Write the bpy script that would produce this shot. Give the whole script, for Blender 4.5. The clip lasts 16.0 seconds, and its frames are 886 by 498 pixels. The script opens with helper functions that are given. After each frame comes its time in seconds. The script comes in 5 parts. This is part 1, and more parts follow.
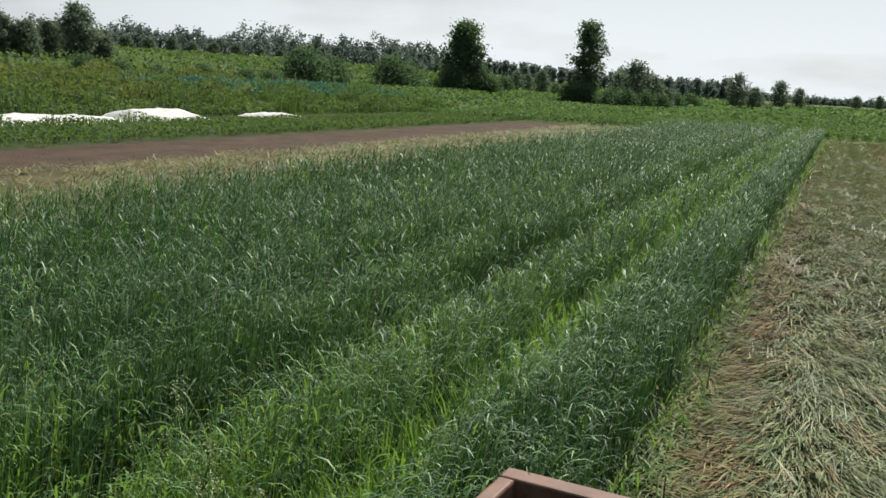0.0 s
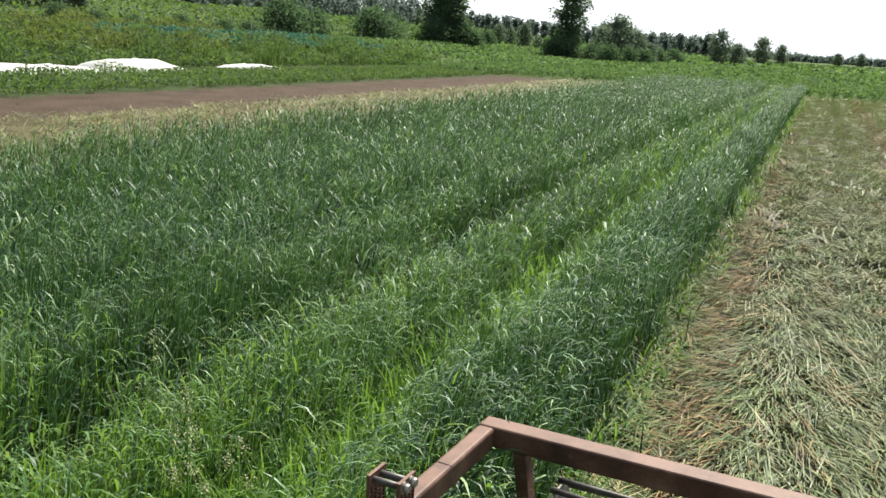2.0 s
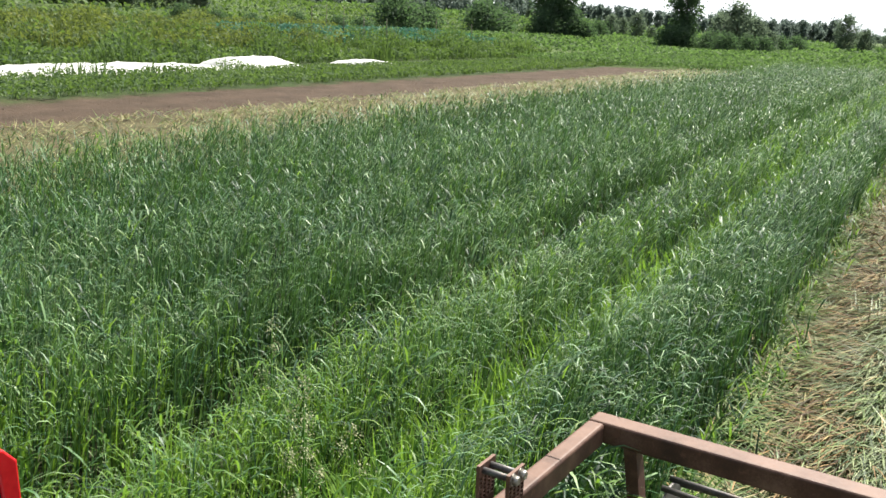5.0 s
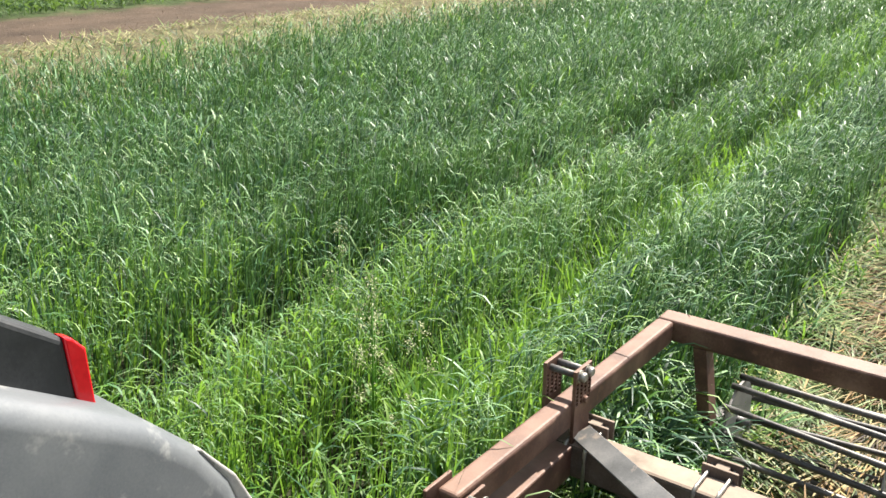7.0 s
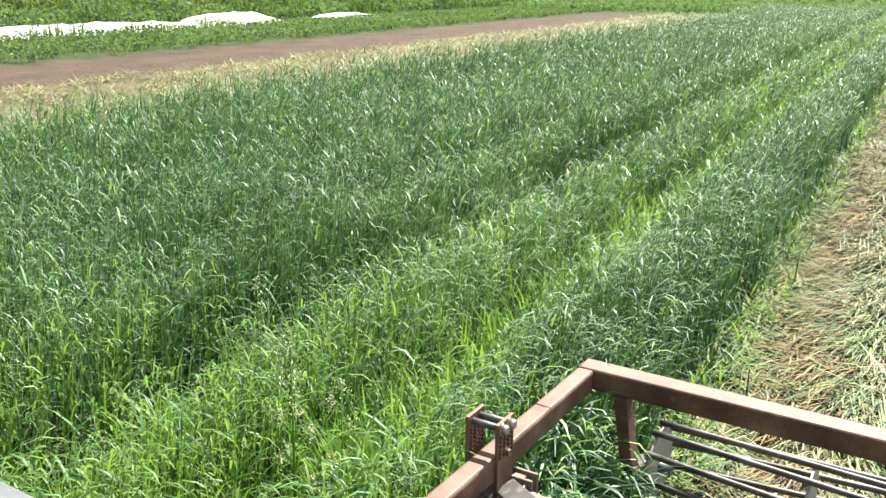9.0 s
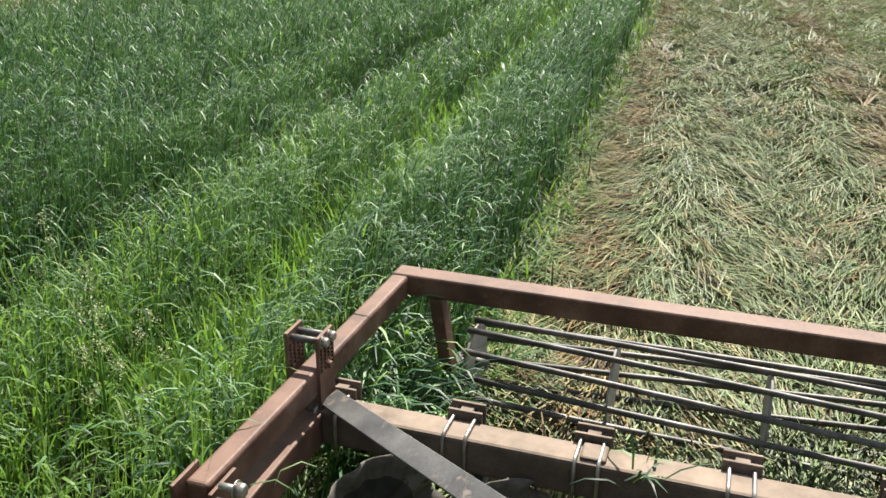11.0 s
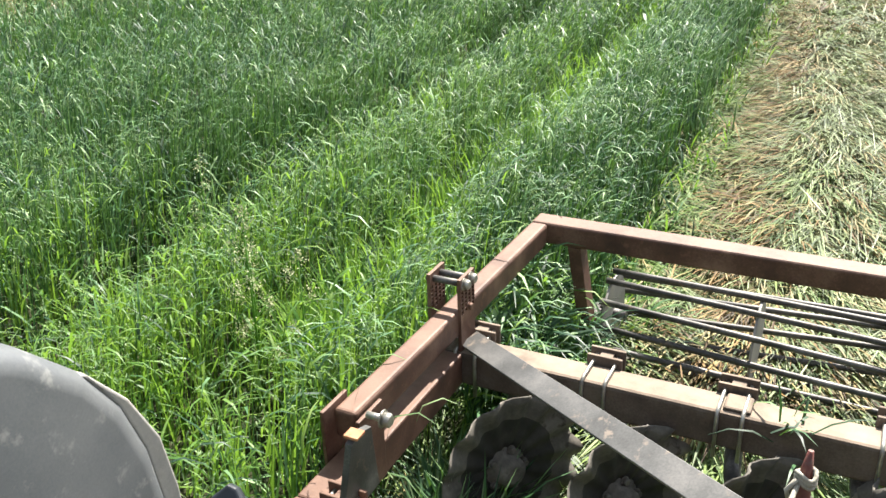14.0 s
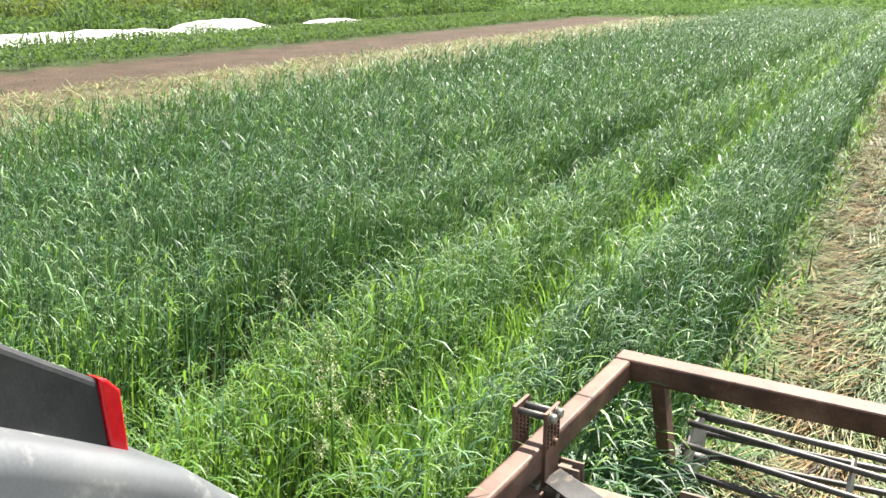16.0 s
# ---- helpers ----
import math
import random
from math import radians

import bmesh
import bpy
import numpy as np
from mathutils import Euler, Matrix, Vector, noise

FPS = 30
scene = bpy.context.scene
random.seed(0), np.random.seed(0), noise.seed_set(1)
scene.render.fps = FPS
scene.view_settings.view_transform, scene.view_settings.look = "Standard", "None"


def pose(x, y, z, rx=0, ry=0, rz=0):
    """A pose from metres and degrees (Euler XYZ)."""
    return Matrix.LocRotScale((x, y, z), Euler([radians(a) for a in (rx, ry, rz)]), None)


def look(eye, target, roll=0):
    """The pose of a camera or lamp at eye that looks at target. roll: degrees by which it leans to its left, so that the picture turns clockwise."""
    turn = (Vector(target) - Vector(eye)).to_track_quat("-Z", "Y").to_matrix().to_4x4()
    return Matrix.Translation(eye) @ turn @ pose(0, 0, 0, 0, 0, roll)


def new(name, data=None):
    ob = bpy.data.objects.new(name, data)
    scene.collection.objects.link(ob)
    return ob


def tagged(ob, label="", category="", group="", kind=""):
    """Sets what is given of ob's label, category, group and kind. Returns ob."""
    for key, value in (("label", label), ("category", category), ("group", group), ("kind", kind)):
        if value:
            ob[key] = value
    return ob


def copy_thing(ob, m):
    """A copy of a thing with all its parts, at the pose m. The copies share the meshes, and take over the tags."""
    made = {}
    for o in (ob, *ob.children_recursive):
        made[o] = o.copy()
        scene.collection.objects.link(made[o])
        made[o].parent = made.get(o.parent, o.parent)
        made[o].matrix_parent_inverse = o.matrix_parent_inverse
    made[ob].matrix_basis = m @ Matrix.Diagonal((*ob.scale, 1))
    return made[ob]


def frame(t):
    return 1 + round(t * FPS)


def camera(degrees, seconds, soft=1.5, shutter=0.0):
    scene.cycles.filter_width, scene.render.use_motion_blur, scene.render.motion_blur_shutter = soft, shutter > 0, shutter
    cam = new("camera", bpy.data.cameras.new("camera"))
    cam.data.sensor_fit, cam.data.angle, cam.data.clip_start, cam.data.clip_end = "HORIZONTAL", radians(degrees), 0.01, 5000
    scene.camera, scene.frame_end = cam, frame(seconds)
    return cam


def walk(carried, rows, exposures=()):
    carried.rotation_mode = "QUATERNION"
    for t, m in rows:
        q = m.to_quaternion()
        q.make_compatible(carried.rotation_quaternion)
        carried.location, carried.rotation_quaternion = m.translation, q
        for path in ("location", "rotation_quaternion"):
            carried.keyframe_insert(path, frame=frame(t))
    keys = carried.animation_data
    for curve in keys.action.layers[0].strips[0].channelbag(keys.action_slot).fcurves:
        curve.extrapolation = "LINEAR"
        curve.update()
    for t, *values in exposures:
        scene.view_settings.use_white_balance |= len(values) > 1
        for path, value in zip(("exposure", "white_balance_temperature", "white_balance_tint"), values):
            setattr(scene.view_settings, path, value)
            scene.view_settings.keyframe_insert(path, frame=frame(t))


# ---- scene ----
cam = camera(52.8, 16.0, soft=1.5)
METRES, EYE, TILT, LEAN, TURN = 0.66, 2.2, -10.5, -2.8, 24.0
ROWS = [
    (0.0, 0.0, 0.0, 0.0, 0.0, 0.0, -0.0),
    (0.5, 0.004, 0.0094, -0.0038, -0.35, -1.42, 0.6),
    (1.0, 0.0118, 0.037, -0.0147, -2.3, -3.04, 1.59),
    (1.5, 0.0179, 0.0681, -0.0302, -3.22, -3.18, 1.22),
    (2.0, 0.0022, 0.0523, -0.0414, -1.22, -2.87, -0.32),
    (2.5, -0.0117, 0.0396, -0.04, 1.17, -2.9, -1.01),
    (3.0, -0.0168, 0.0225, -0.0358, 3.22, -2.54, -1.28),
    (3.5, -0.0228, 0.0134, -0.0346, 5.27, -2.48, -1.12),
    (6.0, -0.0004, 0.0432, -0.0516, 6.32, -5.1, 0.46),
    (6.5, -0.0049, 0.0634, -0.0657, 8.01, -6.82, 0.81),
    (7.0, -0.0115, 0.0752, -0.0768, 9.92, -9.48, 0.75),
    (7.5, -0.0149, 0.0955, -0.0878, 12.15, -11.29, 0.17),
    (8.0, -0.0125, 0.0879, -0.0785, 11.53, -10.07, 0.35),
    (8.5, -0.0014, 0.0968, -0.0643, 7.58, -8.06, 1.19),
    (9.0, 0.0205, 0.0929, -0.0587, 5.01, -6.33, 1.31),
    (11.5, -0.0097, 0.171, -0.1444, -9.3, -17.14, 4.14),
    (12.0, -0.0703, 0.1923, -0.2526, -8.91, -25.72, 4.74),
    (12.5, -0.0652, 0.1874, -0.2666, -9.24, -28.68, 5.26),
    (13.0, -0.0564, 0.1898, -0.2546, -8.78, -27.04, 6.13),
    (13.5, -0.0492, 0.1637, -0.2214, -4.81, -21.52, 6.1),
    (14.0, -0.0646, 0.1146, -0.1749, 0.41, -14.15, 4.54),
    (14.5, -0.1051, 0.0962, -0.1573, 2.5, -9.09, 2.96),
    (15.0, -0.1147, 0.1105, -0.156, 1.57, -7.77, 2.45),
    (15.5, -0.1534, 0.1274, -0.159, 1.23, -7.65, 2.79),
    (16.0, -0.2536, 0.1004, -0.1391, 4.26, -5.98, 1.93),
]
walk(cam, [(t, pose(0, 0, EYE, TILT, LEAN, TURN) @ pose(METRES * x, METRES * y, METRES * z, 90 + pitch, roll, yaw)) for t, x, y, z, yaw, pitch, roll in ROWS],
     exposures=((0.0, 0.2), (1.0, 0.34), (1.5, 0.82), (2.0, 0.76), (3.5, 0.8), (6.0, 1.25), (7.5, 1.6), (9.0, 1.7), (11.5, 0.87), (12.5, 1.07), (13.0, 1.38), (13.5, 1.40), (14.0, 1.58), (16.0, 1.65)))

# ---- world, sun ----
SUN_AZ, SUN_EL = 5.0, 52.0          # degrees clockwise from +y, and up
world = bpy.data.worlds.new("world")
scene.world = world
world.use_nodes = True
wn, wl = world.node_tree.nodes, world.node_tree.links
wn.clear()
w_out = wn.new("ShaderNodeOutputWorld")
w_bg = wn.new("ShaderNodeBackground")
sky = wn.new("ShaderNodeTexSky")
sky.sky_type, sky.sun_disc = "NISHITA", False
sky.sun_elevation, sky.sun_rotation = radians(SUN_EL), radians(SUN_AZ)
sky.dust_density, sky.air_density = 3.0, 1.2
w_tc = wn.new("ShaderNodeTexCoord")
w_map = wn.new("ShaderNodeMapping")
w_map.inputs["Scale"].default_value = (2.2, 2.2, 9.0)
w_noise = wn.new("ShaderNodeTexNoise")
w_noise.inputs["Scale"].default_value = 1.7
w_noise.inputs["Detail"].default_value = 6.0
w_ramp = wn.new("ShaderNodeValToRGB")
w_ramp.color_ramp.elements[0].position, w_ramp.color_ramp.elements[0].color = 0.30, (0.62, 0.62, 0.62, 1)
w_ramp.color_ramp.elements[1].position, w_ramp.color_ramp.elements[1].color = 0.52, (0.96, 0.96, 0.96, 1)
w_mix = wn.new("ShaderNodeMix")
w_mix.data_type = "RGBA"
w_sep = wn.new("ShaderNodeSeparateXYZ")
w_low = wn.new("ShaderNodeMapRange")                    # bright haze towards the horizon, thinner cloud above
w_low.inputs["From Min"].default_value, w_low.inputs["From Max"].default_value = 0.05, 0.6
w_haze = wn.new("ShaderNodeMix")
w_haze.data_type = "RGBA"
w_haze.inputs["B"].default_value = (3.6, 4.2, 5.0, 1)
w_dot = wn.new("ShaderNodeVectorMath")                  # the haze is brighter on the sun's side
w_dot.operation = "DOT_PRODUCT"
w_dot.inputs[1].default_value = (math.sin(radians(SUN_AZ)), math.cos(radians(SUN_AZ)), 0.0)
w_side = wn.new("ShaderNodeMapRange")
w_side.inputs["From Min"].default_value, w_side.inputs["From Max"].default_value = -0.2, 0.8
w_rim = wn.new("ShaderNodeMix")
w_rim.data_type = "RGBA"
w_rim.inputs["A"].default_value = (2.2, 2.6, 3.0, 1)
w_rim.inputs["B"].default_value = (12.6, 13.4, 13.9, 1)
wl.new(w_tc.outputs["Generated"], w_dot.inputs[0])
wl.new(w_dot.outputs["Value"], w_side.inputs["Value"])
wl.new(w_side.outputs["Result"], w_rim.inputs["Factor"])
wl.new(w_rim.outputs["Result"], w_haze.inputs["A"])
w_bg.inputs["Strength"].default_value = 0.06
wl.new(w_tc.outputs["Generated"], w_sep.inputs[0])
wl.new(w_sep.outputs["Z"], w_low.inputs["Value"])
wl.new(w_low.outputs["Result"], w_haze.inputs["Factor"])
wl.new(w_haze.outputs["Result"], w_mix.inputs["B"])
wl.new(w_tc.outputs["Generated"], w_map.inputs["Vector"])
wl.new(w_map.outputs["Vector"], w_noise.inputs["Vector"])
wl.new(w_noise.outputs["Fac"], w_ramp.inputs["Fac"])
wl.new(w_ramp.outputs["Color"], w_mix.inputs["Factor"])
wl.new(sky.outputs["Color"], w_mix.inputs["A"])
wl.new(w_mix.outputs["Result"], w_bg.inputs["Color"])
wl.new(w_bg.outputs["Background"], w_out.inputs["Surface"])

sun = new("sun", bpy.data.lights.new("sun", "SUN"))
sun.data.energy, sun.data.angle, sun.data.color = 5.3, radians(0.6), (1.0, 0.95, 0.86)
sun_way = Vector((math.sin(radians(SUN_AZ)) * math.cos(radians(SUN_EL)), math.cos(radians(SUN_AZ)) * math.cos(radians(SUN_EL)), math.sin(radians(SUN_EL))))
sun.matrix_world = look(sun_way * 60, (0, 0, 0))


# ---- materials ----
def nodes_of(name):
    m = bpy.data.materials.new(name)
    m.use_nodes = True
    n, l = m.node_tree.nodes, m.node_tree.links
    return m, n, l, n["Principled BSDF"]


def ramp(n, stops):
    r = n.new("ShaderNodeValToRGB")
    e = r.color_ramp.elements
    while len(e) < len(stops):
        e.new(0.5)
    for el, (p, c) in zip(e, stops):
        el.position, el.color = p, (*c, 1)
    return r


def noise_node(n, l, scale, detail=5.0, rough=0.6, world_space=False):
    t = n.new("ShaderNodeTexNoise")
    t.inputs["Scale"].default_value, t.inputs["Detail"].default_value, t.inputs["Roughness"].default_value = scale, detail, rough
    c = n.new("ShaderNodeNewGeometry" if world_space else "ShaderNodeTexCoord")
    l.new(c.outputs["Position" if world_space else "Object"], t.inputs["Vector"])
    return t


def surface(name, dark, mid, light, scale=8.0, rough=0.7, metal=0.0, bump=0.3, fine=90.0, spots=None, spec=0.5, dust=None):
    """A worn surface: large blotches, fine grain, bump, and spots of another colour."""
    m, n, l, b = nodes_of(name)
    big, small = noise_node(n, l, scale), noise_node(n, l, fine, 3.0)
    add = n.new("ShaderNodeMath")
    add.operation = "MULTIPLY_ADD"
    add.inputs[1].default_value = 0.35
    l.new(small.outputs["Fac"], add.inputs[0])
    l.new(big.outputs["Fac"], add.inputs[2])
    r = ramp(n, ((0.45, dark), (0.66, mid), (0.9, light)))
    l.new(add.outputs[0], r.inputs["Fac"])
    colour = r.outputs["Color"]
    if spots:
        sp = noise_node(n, l, scale * 3.1, 4.0, 0.7)
        sr = ramp(n, ((0.58, (0, 0, 0)), (0.68, (1, 1, 1))))
        l.new(sp.outputs["Fac"], sr.inputs["Fac"])
        mx = n.new("ShaderNodeMix")
        mx.data_type = "RGBA"
        mx.inputs["B"].default_value = (*spots, 1)
        l.new(sr.outputs["Color"], mx.inputs["Factor"])
        l.new(colour, mx.inputs["A"])
        colour = mx.outputs["Result"]
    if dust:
        # dust settles on what lies flat, unevenly; its pale tone also paints in sun on the tops
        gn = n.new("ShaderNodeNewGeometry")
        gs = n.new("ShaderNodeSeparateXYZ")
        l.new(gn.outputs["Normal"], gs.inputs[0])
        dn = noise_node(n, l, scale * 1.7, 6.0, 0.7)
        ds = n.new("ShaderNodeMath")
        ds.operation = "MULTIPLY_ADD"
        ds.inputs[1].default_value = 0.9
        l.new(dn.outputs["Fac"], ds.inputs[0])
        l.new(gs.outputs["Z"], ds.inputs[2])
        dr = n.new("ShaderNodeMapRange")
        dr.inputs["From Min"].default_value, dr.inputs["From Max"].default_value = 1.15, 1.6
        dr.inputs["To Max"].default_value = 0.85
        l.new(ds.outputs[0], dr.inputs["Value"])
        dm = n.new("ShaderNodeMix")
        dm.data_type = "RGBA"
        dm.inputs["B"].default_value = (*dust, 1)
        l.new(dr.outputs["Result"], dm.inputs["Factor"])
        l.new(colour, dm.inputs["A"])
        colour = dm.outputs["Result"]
    l.new(colour, b.inputs["Base Color"])
    rr = n.new("ShaderNodeMapRange")
    rr.inputs["To Min"].default_value, rr.inputs["To Max"].default_value = max(rough - 0.15, 0.05), min(rough + 0.2, 1)
    l.new(small.outputs["Fac"], rr.inputs["Value"])
    l.new(rr.outputs["Result"], b.inputs["Roughness"])
    b.inputs["Metallic"].default_value = metal
    b.inputs["Specular IOR Level"].default_value = spec
    if bump:
        bp = n.new("ShaderNodeBump")
        bp.inputs["Strength"].default_value, bp.inputs["Distance"].default_value = bump, 0.004
        l.new(add.outputs[0], bp.inputs["Height"])
        l.new(bp.outputs["Normal"], b.inputs["Normal"])
    return m


def leafy(name, stops, rough=0.5, through_light=0.35, tint=(0.35, 0.6, 0.08), spec=0.4, patch=0.0):
    """Leaves and blades: a colour for each island, light shining through."""
    m, n, l, b = nodes_of(name)
    g = n.new("ShaderNodeNewGeometry")
    r = ramp(n, stops)
    if patch:
        t = noise_node(n, l, patch, 3.0, 0.6, True)
        mx = n.new("ShaderNodeMath")
        mx.operation = "MULTIPLY_ADD"
        mx.inputs[1].default_value = 0.85
        l.new(g.outputs["Random Per Island"], mx.inputs[0])
        sub = n.new("ShaderNodeMath")
        sub.operation = "MULTIPLY_ADD"
        sub.inputs[1].default_value, sub.inputs[2].default_value = 0.85, -0.34
        l.new(t.outputs["Fac"], sub.inputs[0])
        l.new(sub.outputs[0], mx.inputs[2])
        l.new(mx.outputs[0], r.inputs["Fac"])
    else:
        l.new(g.outputs["Random Per Island"], r.inputs["Fac"])
    l.new(r.outputs["Color"], b.inputs["Base Color"])
    b.inputs["Roughness"].default_value = rough
    b.inputs["Specular IOR Level"].default_value = spec
    tr = n.new("ShaderNodeBsdfTranslucent")
    tm = n.new("ShaderNodeMix")
    tm.data_type = "RGBA"
    tm.inputs["Factor"].default_value = 0.5
    tm.inputs["B"].default_value = (*tint, 1)
    l.new(r.outputs["Color"], tm.inputs["A"])
    l.new(tm.outputs["Result"], tr.inputs["Color"])
    mix = n.new("ShaderNodeMixShader")
    mix.inputs["Fac"].default_value = through_light
    l.new(b.outputs["BSDF"], mix.inputs[1])
    l.new(tr.outputs["BSDF"], mix.inputs[2])
    l.new(mix.outputs["Shader"], n["Material Output"].inputs["Surface"])
    return m


# base darkened for the shaded sides; dust and painted sun lighten the tops
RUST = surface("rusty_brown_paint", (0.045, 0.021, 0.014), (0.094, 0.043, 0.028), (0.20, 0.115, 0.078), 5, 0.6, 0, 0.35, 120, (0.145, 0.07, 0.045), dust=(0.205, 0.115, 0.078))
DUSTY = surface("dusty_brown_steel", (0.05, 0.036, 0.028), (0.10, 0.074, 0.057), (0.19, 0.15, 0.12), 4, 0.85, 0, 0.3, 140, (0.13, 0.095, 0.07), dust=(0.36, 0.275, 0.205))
MASTRED = surface("faded_red_paint", (0.06, 0.014, 0.011), (0.125, 0.030, 0.023), (0.18, 0.075, 0.057), 7, 0.55, 0, 0.3, 100, (0.12, 0.07, 0.055), dust=(0.21, 0.13, 0.10))
LINKRED = surface("red_enamel", (0.15, 0.03, 0.027), (0.25, 0.062, 0.054), (0.36, 0.16, 0.13), 22, 0.45, 0, 0.2, 160)
EARTAN = surface("tan_rust", (0.11, 0.055, 0.028), (0.19, 0.105, 0.052), (0.30, 0.19, 0.10), 9, 0.7, 0, 0.3, 150)
ORANGE = surface("orange_rust", (0.30, 0.11, 0.05), (0.42, 0.19, 0.09), (0.5, 0.28, 0.15), 20, 0.7, 0, 0.3, 160)
DARKSTEEL = surface("dark_worn_steel", (0.035, 0.033, 0.031), (0.085, 0.08, 0.076), (0.22, 0.21, 0.20), 6, 0.5, 0.35, 0.3, 150, (0.17, 0.13, 0.10))
STRAP = surface("grey_flat_bar", (0.075, 0.073, 0.07), (0.125, 0.122, 0.118), (0.21, 0.2, 0.19), 5, 0.55, 0.2, 0.25, 160, (0.27, 0.22, 0.18))
DISC = surface("soiled_disc_steel", (0.055, 0.05, 0.042), (0.115, 0.104, 0.088), (0.21, 0.19, 0.16), 7, 0.9, 0.0, 0.6, 60, (0.07, 0.06, 0.048))
DISC_DARK = surface("damp_disc_steel", (0.018, 0.017, 0.016), (0.034, 0.031, 0.028), (0.07, 0.063, 0.055), 9, 0.7, 0.1, 0.4, 110)
ZINC = surface("zinc_plated", (0.22, 0.205, 0.18), (0.36, 0.34, 0.30), (0.55, 0.53, 0.48), 20, 0.4, 0.7, 0.1, 200)
CHROME = surface("polished_chrome", (0.6, 0.6, 0.6), (0.72, 0.72, 0.72), (0.82, 0.82, 0.8), 5, 0.42, 1.0, 0.03, 200)
FENDER = surface("grey_plastic_dusty", (0.09, 0.095, 0.103), (0.12, 0.127, 0.136), (0.165, 0.17, 0.176), 6, 0.36, 0, 0.06, 260, (0.24, 0.24, 0.235))
RIM = surface("grey_rim_dust", (0.25, 0.24, 0.22), (0.33, 0.31, 0.29), (0.42, 0.38, 0.34), 8, 0.7, 0, 0.15, 200)
BLACKP = surface("black_plastic", (0.012, 0.013, 0.014), (0.022, 0.023, 0.025), (0.05, 0.05, 0.05), 6, 0.5, 0, 0.15, 220)
BLACKM = surface("black_painted_plate", (0.012, 0.016, 0.021), (0.024, 0.029, 0.036), (0.055, 0.06, 0.07), 14, 0.38, 0, 0.2, 160, (0.05, 0.053, 0.057))
RUBBER = surface("dusty_rubber", (0.015, 0.015, 0.015), (0.04, 0.04, 0.04), (0.13, 0.13, 0.12), 9, 0.8, 0, 0.2, 160)
WHITEP = surface("stained_white_plastic", (0.50, 0.47, 0.38), (0.62, 0.635, 0.62), (0.70, 0.725, 0.73), 12, 0.4, 0, 0.1, 120, (0.50, 0.42, 0.27))
STAINED = surface("brown_stained_plastic", (0.20, 0.13, 0.07), (0.42, 0.33, 0.22), (0.66, 0.62, 0.52), 30, 0.6, 0, 0.1, 120)
CREAM = surface("yellowed_cap_plastic", (0.42, 0.36, 0.25), (0.56, 0.51, 0.38), (0.65, 0.61, 0.50), 14, 0.5, 0, 0.1, 120, (0.45, 0.35, 0.2))
REDLENS = surface("red_lens", (0.55, 0.008, 0.015), (0.7, 0.012, 0.02), (0.8, 0.03, 0.04), 6, 0.15, 0, 0.02, 120)
ROPE = surface("off_white_rope", (0.22, 0.195, 0.155), (0.36, 0.33, 0.27), (0.50, 0.47, 0.41), 40, 0.9, 0, 0.5, 300)
FABRIC = surface("white_row_cover", (0.42, 0.42, 0.40), (0.58, 0.58, 0.56), (0.72, 0.72, 0.70), 1.6, 0.85, 0, 0.4, 14, (0.44, 0.42, 0.37))
BARK = surface("grey_bark", (0.06, 0.05, 0.04), (0.12, 0.10, 0.085), (0.2, 0.18, 0.15), 5, 0.9, 0, 0.6, 40)
STAKE = surface("grey_wooden_stake", (0.10, 0.085, 0.065), (0.16, 0.14, 0.11), (0.24, 0.21, 0.17), 8, 0.9, 0, 0.3, 60)

# the near-black and pale ramp ends paint gap shade and sunlit flecks on random blades
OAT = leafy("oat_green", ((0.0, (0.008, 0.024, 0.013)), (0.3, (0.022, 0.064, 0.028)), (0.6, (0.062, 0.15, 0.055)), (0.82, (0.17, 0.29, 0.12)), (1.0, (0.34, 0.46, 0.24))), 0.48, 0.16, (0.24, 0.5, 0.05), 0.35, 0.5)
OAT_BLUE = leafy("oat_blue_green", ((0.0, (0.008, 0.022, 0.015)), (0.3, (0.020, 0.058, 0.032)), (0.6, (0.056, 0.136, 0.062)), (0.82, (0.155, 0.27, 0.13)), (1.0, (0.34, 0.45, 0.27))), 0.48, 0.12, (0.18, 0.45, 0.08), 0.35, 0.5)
OAT_YELLOW = leafy("oat_young_green", ((0.0, (0.06, 0.15, 0.028)), (0.5, (0.11, 0.23, 0.042)), (1.0, (0.21, 0.32, 0.07))), 0.5, 0.4, (0.35, 0.6, 0.05))
OAT_HEAD = leafy("oat_panicle", ((0.0, (0.07, 0.13, 0.055)), (0.6, (0.15, 0.24, 0.105)), (1.0, (0.27, 0.36, 0.18))), 0.7, 0.3, (0.4, 0.5, 0.2), 0.15)
MULCH_GREEN = leafy("crushed_grey_green_stem", ((0.0, (0.028, 0.046, 0.015)), (0.35, (0.10, 0.14, 0.048)), (0.7, (0.19, 0.245, 0.095)), (1.0, (0.34, 0.38, 0.19))), 0.5, 0.15, (0.3, 0.4, 0.1), 0.35)
MULCH_FRESH = leafy("crushed_fresh_stem", ((0.0, (0.028, 0.06, 0.016)), (0.5, (0.10, 0.17, 0.04)), (1.0, (0.23, 0.31, 0.085))), 0.5, 0.25, (0.3, 0.5, 0.06), 0.45)
MULCH_STRAW = leafy("crushed_straw", ((0.0, (0.06, 0.05, 0.024)), (0.4, (0.21, 0.175, 0.072)), (0.8, (0.32, 0.265, 0.10)), (1.0, (0.40, 0.35, 0.18))), 0.6, 0.12, (0.5, 0.4, 0.15), 0.4)
MULCH_RUSTY = leafy("rust_brown_stem", ((0.0, (0.03, 0.02, 0.012)), (0.5, (0.16, 0.096, 0.04)), (0.85, (0.29, 0.175, 0.058)), (1.0, (0.38, 0.28, 0.12))), 0.65, 0.12, (0.5, 0.25, 0.08), 0.3)
